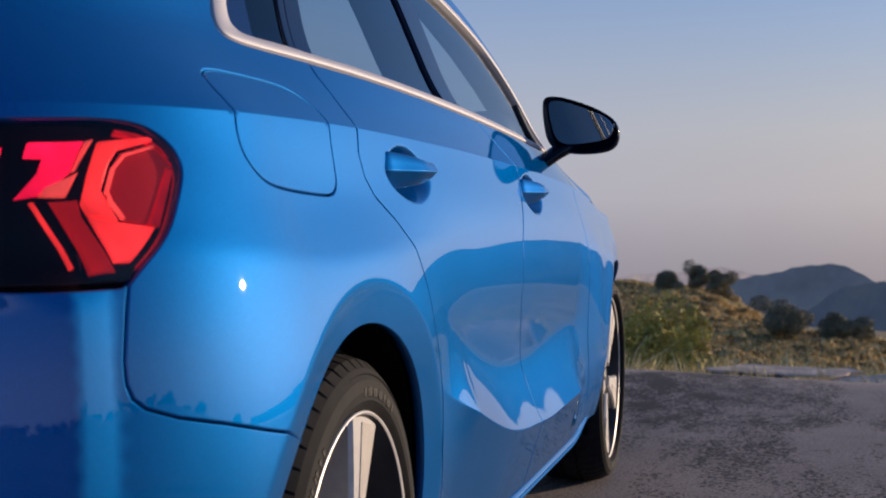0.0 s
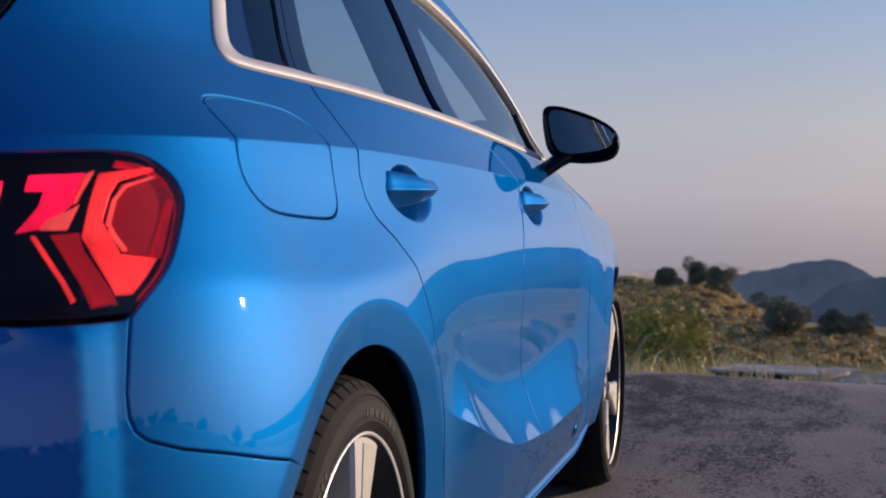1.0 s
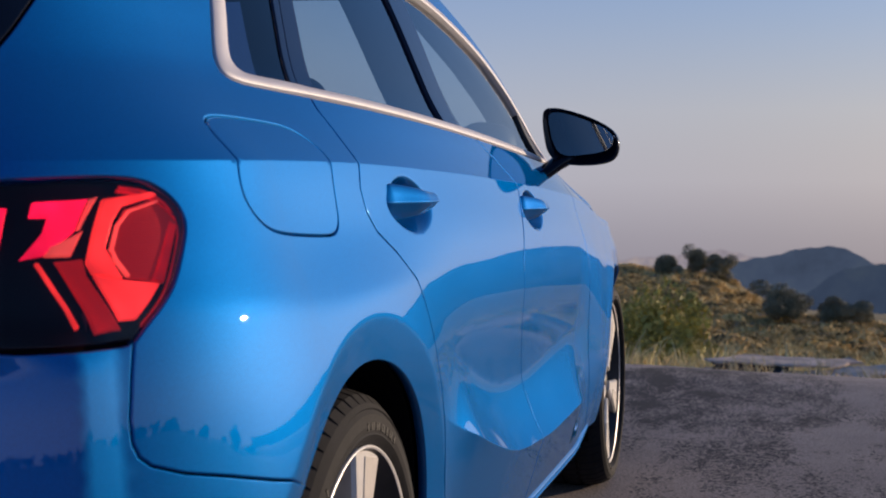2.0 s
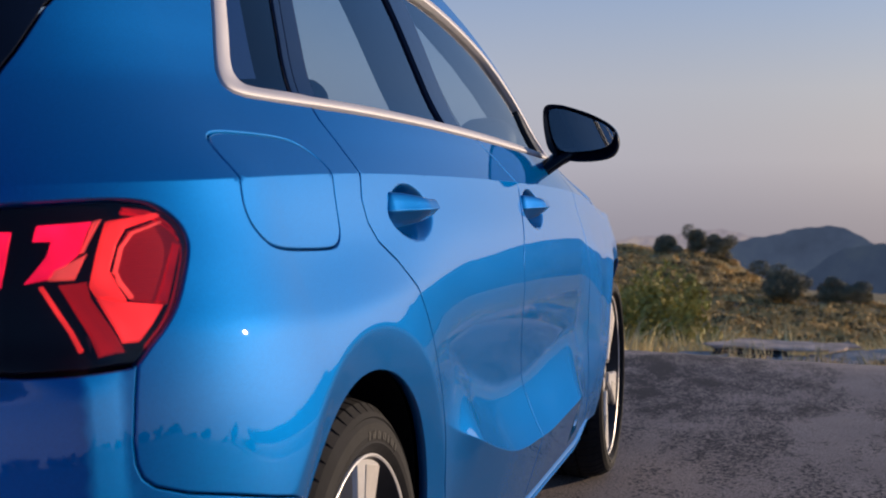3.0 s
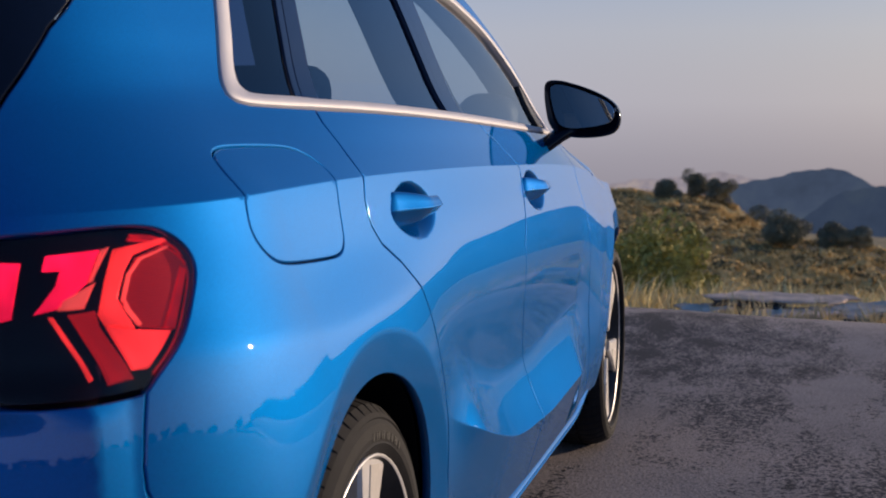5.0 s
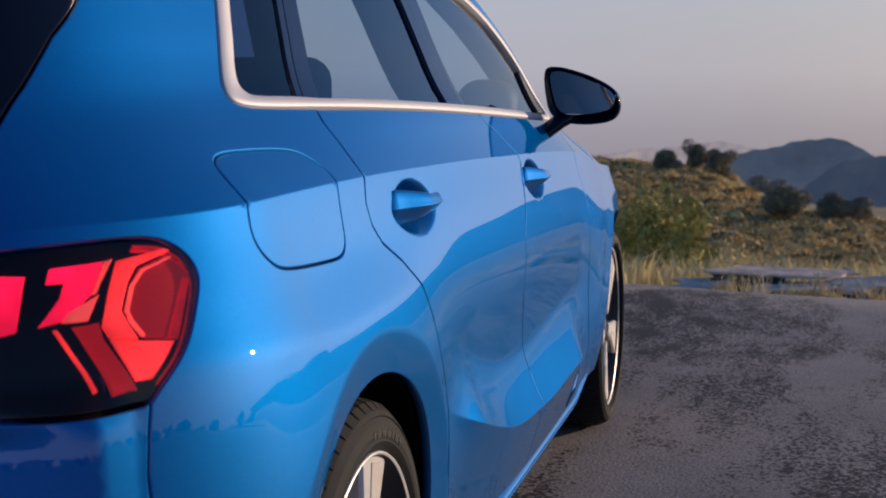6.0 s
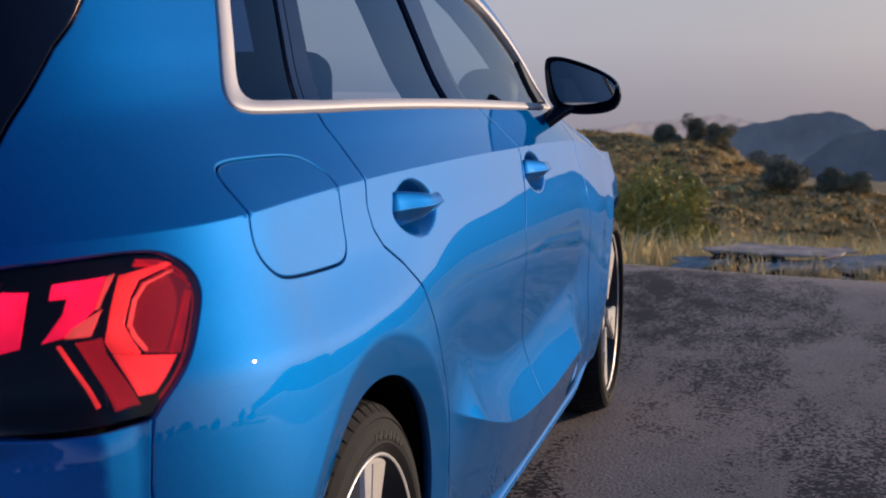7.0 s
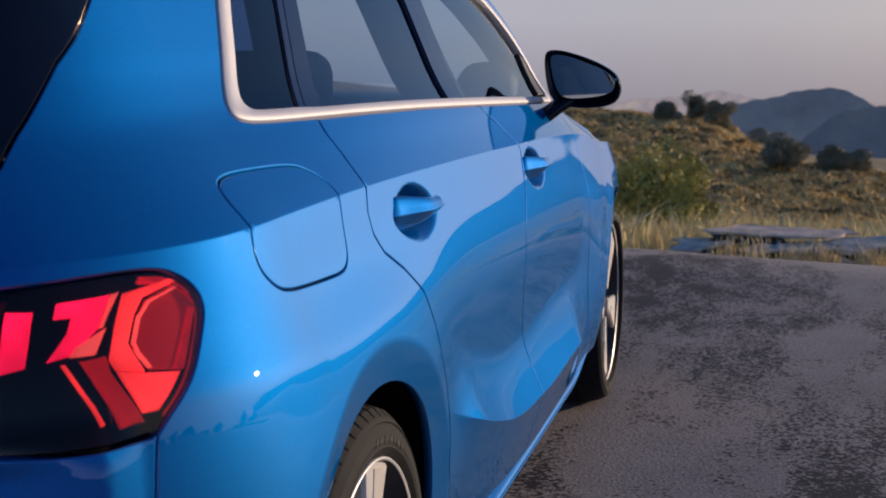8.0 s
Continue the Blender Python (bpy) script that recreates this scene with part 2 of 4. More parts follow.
GLASS_CLEAR = pane_material("windscreen_glass", (0.85, 0.9, 0.88))
LENS = pane_material("tail_lens", (0.95, 0.42, 0.45), 1.5, faces=1)
LAMP_BASE = plain("dark_red_lamp_housing", (0.30, 0.007, 0.022), 0.5)
GUIDE_PINK = guide_material("red_light_guide_bright", (0.95, 0.014, 0.12), 1.35)
GUIDE_RED = guide_material("red_light_guide", (0.95, 0.075, 0.07), 1.02)
GUIDE_PALE = guide_material("pale_red_light_guide", (0.95, 0.20, 0.17), 0.7)
# glow added behind the guides, as red light spread through the dark gaps
LAMP_GLOW_FILL = guide_material("red_lamp_glow_fill", (0.42, 0.014, 0.022), 0.36, 0.4)
# these optics get a faint glow of their own
LAMP_DIM = guide_material("faintly_glowing_red_optic", (0.05, 0.008, 0.016), 0.05, 0.3)
GUIDE_STRIP = guide_material("dim_red_light_guide", (0.80, 0.02, 0.03), 0.30)
GUIDE_RIB_LIT = ribbed_material("lit_ribbed_red_reflector", (0.66, 0.03, 0.035), 0.46, 115)
GUIDE_RIB = ribbed_material("ribbed_red_reflector", (0.46, 0.030, 0.035), 0.34, 115)
MIRROR = material("mirror_silver")[0]
MIRROR.node_tree.nodes["Principled BSDF"].inputs["Base Color"].default_value = (0.42, 0.47, 0.52, 1)
MIRROR.node_tree.nodes["Principled BSDF"].inputs["Metallic"].default_value = 1.0
MIRROR.node_tree.nodes["Principled BSDF"].inputs["Roughness"].default_value = 0.01
FABRIC = plain("dark_seat_fabric", (0.03, 0.032, 0.038), 0.8, vary=0.25, scale=90)
LINER = plain("dark_grey_lining", (0.03, 0.031, 0.036), 0.9)
# navy base colour stands in for blue sky mirrored in the black film
PILLAR = plain("black_pillar_film", (0.008, 0.014, 0.040), 0.22, vary=0.1)
PILLAR.node_tree.nodes["Principled BSDF"].inputs["Specular IOR Level"].default_value = 0.35
ASPHALT = asphalt_material()
STONE = plain("weathered_slab", (0.66, 0.49, 0.37), 0.85, vary=0.4, scale=5, grain=0.004)
# near-black colour stands in for the shade between the stacked slabs
STONE_SHADED = plain("shaded_broken_concrete", (0.022, 0.020, 0.022), 0.9, vary=0.4, scale=6, grain=0.004)
STRAW = plain("bleached_straw", (0.72, 0.58, 0.32), 0.8, vary=0.25, scale=3)
DRY_GRASS = plain("dry_grass", (0.95, 0.66, 0.30), 0.8, vary=0.3, scale=3)
HILL_GRASS = plain("hill_scrub", (0.68, 0.475, 0.18), 0.85, vary=0.35, scale=0.9)
SCRUB = plain("olive_scrub", (0.20, 0.145, 0.055), 0.85, vary=0.4, scale=0.8)
LEAF = plain("shrub_leaves", (0.40, 0.36, 0.085), 0.7, vary=0.5, scale=5)
LEAF_DARK = plain("dark_tree_leaves", (0.21, 0.19, 0.11), 0.75, vary=0.4, scale=1.5)
BARK = plain("grey_bark", (0.09, 0.07, 0.055), 0.9, vary=0.3)


# ---- body surface: half-width as a function of the way u along the flank (round both ends) and the height z ----
def spline(knots, values):
    """A smooth curve through the knots, for numbers or arrays."""
    kx, ky = np.array(knots, float), np.array(values, float)
    slope = np.gradient(ky, kx)

    def curve(x):
        x = np.clip(np.asarray(x, float), kx[0], kx[-1])
        i = np.clip(np.searchsorted(kx, x, side="right") - 1, 0, len(kx) - 2)
        h = kx[i + 1] - kx[i]
        s = (x - kx[i]) / h
        return (ky[i] * (1 + 2 * s) * (1 - s) ** 2 + slope[i] * h * s * (1 - s) ** 2
                + ky[i + 1] * s * s * (3 - 2 * s) + slope[i + 1] * h * s * s * (s - 1))
    return curve


def smooth(a, b, x):
    s = np.clip((np.asarray(x, float) - a) / (b - a), 0, 1)
    return s * s * (3 - 2 * s)


REAR_TURN, FRONT_TURN, CORNER = -0.25, 2.55, 2.7
shoulder_z = spline([-1.6, -0.8, -0.5, 0, 0.5, 1.0, 1.5, 2.0, 2.6, 3.2, 4.4],
                    [0.925, 0.925, 0.932, 0.941, 0.938, 0.929, 0.916, 0.893, 0.832, 0.758, 0.70])


def leaning(depths, degrees, start):
    """A profile that starts at a half-width and goes down with the given lean at each depth below the shoulder."""
    lean = spline(depths, degrees)
    d = np.linspace(depths[0], depths[-1], 1200)
    x = start + np.r_[0, np.cumsum(np.tan(np.radians(0.5 * (lean(d[1:]) + lean(d[:-1])))) * np.diff(d))]
    return lambda q: np.interp(q, d, x)


door_side = leaning([0, .03, .06, .09, .13, .17, .21, .26, .32, .40, .50, .75], [15, 17, 18, 16, 11, 6, 1, -3, -4.5, -3, 0, 0], .842)
wing_side = leaning([0, .025, .05, .08, .128, .146, .156, .166, .185, .235, .32, .40, .48, .56, .64, .75],
                    [13, 14.5, 17, 19, 20.5, 19.5, 14.5, 10, 8, 5, 1.5, -2, -7, -13, -20, -24], .842)
# the lower crease of the doors: it falls from the rear arch and runs level to the front
crease_z = spline([.2, .40, .45, .6, .8, .92, 1.05, 1.2, 1.4, 1.8, 2.3], [.60, .527, .511, .467, .422, .408, .400, .392, .392, .396, .40])
upper_side = spline([0, .02, .04, .07, .10, .12, .15, .2, .3, .4, .46], [.842, .825, .808, .784, .760, .7455, .728, .704, .657, .605, .57])
lower_shift = spline([-.25, -.06, .2, 1.0, 1.6, 2.2, 2.75], [-.008, -.004, 0, .010, .010, .008, .0])
upper_shift = spline([-.8, -.5, -.36, -.25, -.12, .1, .82, 1.3, 1.85, 2.2], [-.055, -.048, -.042, -.034, -.023, -.002, .028, .030, .020, .0])
rear_reach = spline([0.1, .3, .66, .76, .90, .95, 1.05, 1.2, 1.42], [.57, .595, .595, .583, .548, .52, .45, .36, .2])
HANDLES = ((0.245, 0.884), (1.215, 0.868))
ARCH_R, FLARE_R = 0.362, 0.424
ARCHES = ((-0.05, 0.318), (2.62, 0.318))

_a = np.linspace(0, np.pi / 2, 4001)
_cx, _cy = np.cos(_a) ** (2 / CORNER), np.sin(_a) ** (2 / CORNER)
_s = np.r_[0, np.cumsum(np.hypot(np.diff(_cx) * 0.88, np.diff(_cy) * 0.56))]


def half_width(y, z):
    zc = shoulder_z(y)
    d, e = np.maximum(zc - z, 0), np.maximum(z - zc, 0)
    doors = smooth(0.05, 0.58, y) * (1 - smooth(1.75, 2.15, y))
    fall = (0.034 * smooth(-0.62, -0.12, y) - 0.016) * (1 - smooth(-0.15, 0.5, y)) * smooth(0.0, 0.10, d) * (1 - smooth(0.22, 0.34, d))
    h = z - crease_z(y)
    broad = 0.128 + 0.04 * smooth(0.9, 1.6, y)
    ledge = np.where(h > 0, 0.044 * np.clip(1 - h / broad, 0, 1) ** 1.5, 0.044 + 0.33 * h)
    ledge = ledge * smooth(0.26, 0.52, y) * (1 - smooth(1.62, 2.0, y))
    low = (door_side(d) + ledge) * doors + wing_side(d - fall) * (1 - doors)
    w = np.where(z > zc, upper_side(e), low)
    near = lower_shift(y) * (1 - smooth(0.1, 0.4, d))
    w = w + near + (upper_shift(y) - near) * smooth(-0.02, 0.12, e)
    for ya, za in ARCHES:
        r = np.hypot(y - ya, z - za)
        up = smooth(-0.28, 0.0, z - za)
        k = np.clip(FLARE_R - r, 0, 0.07)
        w = w + up * (0.004 * (1 - smooth(FLARE_R - 0.02, FLARE_R + 0.12, r)) - 0.27 * k * k / (k + 0.003))
    for hy, hz in HANDLES:
        q = (np.abs((y - hy - 0.022) / 0.120) ** 1.75 + np.abs((z - hz + 0.001) / 0.046) ** 1.75 + 1e-9) ** (1 / 1.75)
        w = w - 0.040 * (1 - smooth(0.42, 0.98, q))
    return w


def body(u, z):
    """Points of the right flank."""
    u, z = np.broadcast_arrays(np.asarray(u, float), np.asarray(z, float))
    rear, front = np.maximum(REAR_TURN - u, 0), np.maximum(u - FRONT_TURN, 0)
    y = np.clip(u, REAR_TURN, FRONT_TURN)
    w = half_width(np.clip(u, -0.8, 3.1), z)
    kx, ky = np.interp(rear, _s, _cx), np.interp(rear, _s, _cy)
    fx, fy = np.interp(front, _s, _cx), np.interp(front, _s, _cy)
    x = w * kx * fx
    yy = y - rear_reach(z) * ky + 0.92 * fy
    # the flank of the bumper stays flat up to its corner
    flat = 0.015 * np.clip((-0.592 - u) / 0.05, 0, 1) * np.clip((u + 0.95) / 0.30, 0, 1) * (1 - smooth(0.735, 0.79, z))
    x, yy = x + 0.8 * flat, yy - 0.6 * flat
    # the bumper folds in behind its corner edge
    yy = yy + 0.16 * np.clip(-0.642 - u, 0, 0.35) * (1 - smooth(0.735, 0.765, z))
    return np.stack([x, yy, z], -1)


# ---- mesh helpers ----
from mathutils.geometry import delaunay_2d_cdt


def part(name, bm, mat, parent=None, label="", smooth_faces=True):
    me = bpy.data.meshes.new(name)
    bm.to_mesh(me)
    bm.free()
    return part_mesh(name, me, mat, parent, label, smooth_faces)


def part_mesh(name, me, mat, parent=None, label="", smooth_faces=True):
    if smooth_faces:
        me.polygons.foreach_set("use_smooth", [True] * len(me.polygons))
    for one in mat if isinstance(mat, (list, tuple)) else [mat]:
        me.materials.append(one)
    ob = new(name, me)
    ob.parent = parent
    if label:
        tagged(ob, label)
    return ob


def mesh_from(name, verts, faces):
    me = bpy.data.meshes.new(name)
    me.from_pydata([tuple(map(float, v)) for v in verts], [], [tuple(map(int, f)) for f in faces])
    me.update()
    return me


def empty(name, x=0, y=0, z=0, parent=None):
    ob = new(name)
    ob.empty_display_size = 0.1
    ob.location = (x, y, z)
    ob.parent = parent
    return ob


def dense(points, step=0.008, closed=True):
    """The outline with points at most step apart."""
    out = []
    n = len(points)
    for i in range(n if closed else n - 1):
        a, b = np.array(points[i]), np.array(points[(i + 1) % n])
        k = max(1, int(np.ceil(np.linalg.norm(b - a) / step)))
        out += [a + (b - a) * j / k for j in range(k)]
    if not closed:
        out.append(np.array(points[-1]))
    return np.array(out)


def rounded(points, times=2):
    """Corner cutting, so that the outline runs in smooth curves."""
    p = np.array(points, float)
    for _ in range(times):
        q = np.roll(p, -1, 0)
        p = np.stack([0.75 * p + 0.25 * q, 0.25 * p + 0.75 * q], 1).reshape(-1, 2)
    return p


def shrunk(loop, by):
    """The outline (counter-clockwise or not) moved inwards."""
    a, b = np.roll(loop, 1, 0), np.roll(loop, -1, 0)
    t = b - a
    t /= np.maximum(np.linalg.norm(t, axis=1), 1e-9)[:, None]
    area = 0.5 * np.sum(loop[:, 0] * b[:, 1] - b[:, 0] * loop[:, 1])
    n = np.stack([-t[:, 1], t[:, 0]], 1) * (1 if area > 0 else -1)
    return loop + n * by


def inside(points, loop):
    x, y = points[:, 0], points[:, 1]
    hit = np.zeros(len(points), bool)
    a, b = loop, np.roll(loop, -1, 0)
    for (x1, y1), (x2, y2) in zip(a, b):
        if y1 != y2:
            c = (y1 > y) != (y2 > y)
            hit ^= c & (x < (x2 - x1) * (y - y1) / (y2 - y1) + x1)
    return hit


def away(points, loop, dist):
    """Which points keep at least dist from all points of the loop."""
    ok = np.ones(len(points), bool)
    for k in range(0, len(points), 4000):
        p = points[k:k + 4000]
        d = np.min(np.abs(p[:, None, 0] - loop[None, :, 0]) + np.abs(p[:, None, 1] - loop[None, :, 1]), axis=1)
        ok[k:k + 4000] = d > dist
    return ok


def surface(u, z, depth=0.0):
    """Places and outward normals on the body."""
    h = 6e-4
    p = body(u, z)
    n = np.cross(body(u + h, z) - body(u - h, z), body(u, z + h) - body(u, z - h))
    n /= np.maximum(np.linalg.norm(n, axis=-1), 1e-12)[..., None]
    n *= np.sign(n[..., :1] * 1.0 + -0.4 * n[..., 1:2] + 1e-9)
    return p - n * depth if np.ndim(depth) == 0 else p - n * np.asarray(depth)[..., None], n


def panel(name, outline, mat, parent, label="", step=0.013, gap=0.0014, depth=0.0, lip=0.014, extra=None, holes=(), rounds=False):
    """A pressed panel on the body's surface within an outline in (u, z), its edges rolled inwards by lip.
    rounds: the net follows the wheel arches."""
    outers = [dense(outline, 0.010)] + [dense(h, 0.008) for h in holes]
    signs = [1] + [-1] * len(holes)
    loops = [shrunk(o, s * (gap + 0.0025)) for o, s in zip(outers, signs)]
    lo, hi = loops[0].min(0), loops[0].max(0)
    gu, gz = np.meshgrid(np.arange(lo[0], hi[0], step), np.arange(lo[1], hi[1], step))
    grid = np.stack([gu.ravel() + 0.13 * step * (np.round((gz.ravel() - lo[1]) / step) % 2), gz.ravel()], 1)
    if rounds:
        for ya, za in ARCHES:
            grid = grid[np.hypot(grid[:, 0] - ya, grid[:, 1] - za) > 0.478]
            for r in np.arange(ARCH_R + 0.007, 0.475, 0.006):
                a = np.arange(0, 2 * math.pi, 0.010 / r)
                grid = np.vstack([grid, np.stack([ya + r * np.cos(a), za + r * np.sin(a)], 1)])
    for line, us in ((shoulder_z, np.arange(-0.75, 2.5, 0.009)), (crease_z, np.arange(0.3, 1.95, 0.009))):
        zs = line(us)
        grid = grid[np.abs(grid[:, 1] - line(grid[:, 0])) > 0.006] if line is shoulder_z else grid[(np.abs(grid[:, 1] - line(grid[:, 0])) > 0.006) | (grid[:, 0] < 0.3)]
        for off in (-0.0045, -0.0012, 0.0012, 0.0045):
            grid = np.vstack([grid, np.stack([us, zs + off], 1)])
    if extra is not None:
        grid = np.vstack([grid, extra])
    grid = grid[inside(grid, loops[0])]
    for h in loops[1:]:
        grid = grid[~inside(grid, h)]
    for h in loops:
        if len(grid):
            grid = grid[away(grid, h, min(0.55 * step, 0.006))]
    pts = np.vstack(loops + [grid])
    edges, starts, k = [], [], 0
    for h in loops:
        starts.append(k)
        edges += [(k + i, k + (i + 1) % len(h)) for i in range(len(h))]
        k += len(h)
    verts, _, faces, origin, _, _ = delaunay_2d_cdt([Vector(p) for p in pts], edges, [], 0, 1e-7)
    uv = np.array([(v.x, v.y) for v in verts])
    cen = uv[np.array(faces)].mean(1)
    ok = inside(cen, loops[0])
    for h in loops[1:]:
        ok &= ~inside(cen, h)
    fs = [tuple(f) for f, one in zip(faces, ok) if one]
    where = {}
    for i, o in enumerate(origin):
        for j in o:
            where.setdefault(j, i)
    p0, n0 = surface(uv[:, 0], uv[:, 1], depth)
    pos, nor = [p0], [n0]
    m = len(p0)
    for outer, loop, s, k in zip(outers, loops, signs, starts):
        n = len(loop)
        rim = [where[k + i] for i in range(n)]
        l1, l2 = shrunk(outer, s * (gap + 0.0006)), shrunk(outer, s * gap)
        p1, n1 = surface(l1[:, 0], l1[:, 1], depth + 0.0012)
        p2, n2 = surface(l2[:, 0], l2[:, 1], depth + lip)
        out = p1 - p0[rim]
        out /= np.maximum(np.linalg.norm(out, axis=1), 1e-9)[:, None]
        pos += [p1, p2]
        nor += [n1 + out, out + 0.1 * n2]
        for i in range(n):
            j = (i + 1) % n
            fs += [(rim[i], rim[j], m + j, m + i), (m + i, m + j, m + n + j, m + n + i)]
        m += 2 * n
    pos, nor = np.vstack(pos), np.vstack(nor)
    nor /= np.linalg.norm(nor, axis=1)[:, None]
    # turn every face outwards
    fixed = []
    for f in fs:
        a, b, c = pos[f[0]], pos[f[1]], pos[f[2]]
        fixed.append(f if np.dot(np.cross(b - a, c - a), nor[f[0]] + nor[f[1]] + nor[f[2]]) >= 0 else f[::-1])
    me = mesh_from(name, pos, fixed)
    ob = part_mesh(name, me, mat, parent, label)
    me.normals_split_custom_set_from_vertices([tuple(map(float, v)) for v in nor])
    MIRRORED.append((ob, pos, fixed, nor))
    return ob


MIRRORED = []


def mirror_parts(parents):
    """The left half: each panel again, on the other side of the middle."""
    for ob, pos, faces, nor in list(MIRRORED):
        flip = np.array([-1, 1, 1])
        me = mesh_from(ob.name.split(".")[0], pos * flip, [f[::-1] for f in faces])
        for one in ob.data.materials:
            me.materials.append(one)
        me.polygons.foreach_set("use_smooth", [True] * len(me.polygons))
        me.normals_split_custom_set_from_vertices([tuple(map(float, v)) for v in nor * flip])
        twin = new(ob.name.split(".")[0], me)
        twin.parent = parents.get(ob.parent, ob.parent)
        if "label" in ob:
            tagged(twin, ob["label"])
        parents[ob] = twin


def lathe(profile, segments=96, axis_x=0.0, wave=None):
    """Rings (distance along x, radius) turned round the x axis; wave(k, i) gives a radial shift."""
    bm = bmesh.new()
    rings = []
    for i, (x, r) in enumerate(profile):
        ring = []
        for k in range(segments):
            a = 2 * math.pi * k / segments
            rr = r + (wave(k, i) if wave else 0.0)
            ring.append(bm.verts.new((x + axis_x, rr * math.sin(a), rr * math.cos(a))))
        rings.append(ring)
    for r0, r1 in zip(rings, rings[1:]):
        for k in range(segments):
            j = (k + 1) % segments
            bm.faces.new((r0[k], r0[j], r1[j], r1[k]))
    bmesh.ops.recalc_face_normals(bm, faces=bm.faces)
    return bm


def loft(rings, cap=True, closed=True):
    """A skin over rings of equally many points."""
    bm = bmesh.new()
    vs = [[bm.verts.new(tuple(map(float, p))) for p in ring] for ring in rings]
    n = len(vs[0])
    for a, b in zip(vs, vs[1:]):
        for k in range(n if closed else n - 1):
            j = (k + 1) % n
            bm.faces.new((a[k], a[j], b[j], b[k]))
    if cap:
        bm.faces.new(vs[0][::-1])
        bm.faces.new(vs[-1])
    bmesh.ops.recalc_face_normals(bm, faces=bm.faces)
    return bm


def block(x0, y0, z0, x1, y1, z1, bevel=0.01, seg=2):
    bm = bmesh.new()
    bmesh.ops.create_cube(bm, size=1.0)
    for v in bm.verts:
        v.co = Vector(((x0 + x1) / 2 + v.co.x * (x1 - x0), (y0 + y1) / 2 + v.co.y * (y1 - y0), (z0 + z1) / 2 + v.co.z * (z1 - z0)))
    if bevel:
        bmesh.ops.bevel(bm, geom=list(bm.edges), offset=bevel, segments=seg, profile=0.5, affect="EDGES")
    return bm


def sweep(path, radius, sides=10):
    """A tube along a path; radius may be a list, or pairs (across, up)."""
    rings = []
    path = [Vector(p) for p in path]
    for i, p in enumerate(path):
        t = (path[min(i + 1, len(path) - 1)] - path[max(i - 1, 0)]).normalized()
        side = t.cross(Vector((0, 0, 1)))
        side = side.normalized() if side.length > 1e-4 else Vector((1, 0, 0))
        up = side.cross(t).normalized()
        r = radius[i] if isinstance(radius, (list, tuple)) else radius
        ra, rb = r if isinstance(r, (list, tuple)) else (r, r)
        rings.append([p + side * ra * math.cos(2 * math.pi * k / sides) + up * rb * math.sin(2 * math.pi * k / sides) for k in range(sides)])
    return loft(rings)


def arc(centre, r, a0, a1, n=40):
    """Points round a circle in (u, z), angles in degrees from forward, up positive."""
    return [(centre[0] + r * math.cos(radians(a)), centre[1] + r * math.sin(radians(a))) for a in np.linspace(a0, a1, n)]


# ---- the car ----
car = tagged(empty("car"), "metallic blue five-door hatchback parked on worn asphalt", "car")
U_END = REAR_TURN - _s[-1] + 0.002
U_NOSE = FRONT_TURN + _s[-1] - 0.002

# shut lines on the flank, as (u, z)
rear_gap = [(.088, 1.036), (.077, 1.015), (.078, .988), (.066, .942), (.049, .907), (.053, .875), (.076, .847), (.13, .817),
            (.185, .774), (.220, .723), (.256, .664), (.30, .600), (.326, .535), (.350, .455), (.385, .385), (.41, .256)]
mid_gap = [(.993, 1.014), (1.016, .994), (1.065, .974), (1.12, .939), (1.144, .915), (1.111, .875), (1.045, .81), (1.008, .769),
           (1.015, .65), (1.06, .545), (1.09, .472), (1.097, .408), (1.11, .256)]
front_gap = [(1.965, .975), (1.95, .93), (1.92, .86), (1.915, .76), (1.93, .6), (1.945, .497), (1.98, .40), (2.02, .256)]
belt_rear = [(.291, 1.0335), (.594, 1.027), (.85, 1.019)]
belt_front = [(1.25, 1.005), (1.444, .998), (1.7, .989), (1.85, .984)]
bumper_seam = [(-.297, .570), (-.371, .590), (-.409, .598), (-.476, .614), (-.532, .626), (-.568, .638), (-.581, .648), (-.587, .662),
               (-.588, .685), (-.583, .726), (-.578, .7555)]
lamp_edge = [(-0.578, .7555), (-0.563, .771), (-0.542, .789), (-0.517, .812), (-0.497, .839), (-0.481, .862), (-0.478, .877), (-0.486, .891),
             (-0.501, .902), (-0.522, .911), (-0.557, .9145), (-0.619, .913), (-0.689, .908), (-.95, .90)]


def eased(points, times=2):
    """Corner cutting that keeps both ends."""
    p = np.array(points, float)
    for _ in range(times):
        p = np.vstack([p[:1], np.stack([0.75 * p[:-1] + 0.25 * p[1:], 0.25 * p[:-1] + 0.75 * p[1:]], 1).reshape(-1, 2)[1:-1], p[-1:]])
    return [tuple(map(float, q)) for q in p]


lamp_edge = eased(lamp_edge)
trim_out = [(-.148, 1.052), (-.134, 1.044), (-.102, 1.04), (-.022, 1.038), (.088, 1.037), (.291, 1.034), (.594, 1.027), (.993, 1.014),
            (1.444, .998), (1.85, .984), (1.975, .978), (1.968, 1.04), (1.88, 1.135), (1.75, 1.205), (1.62, 1.255), (1.4, 1.305), (1.2, 1.332),
            (.9, 1.347), (.5, 1.345), (.2, 1.325), (.06, 1.288), (.0, 1.24), (-.033, 1.2), (-.068, 1.154), (-.109, 1.103), (-.139, 1.07)]
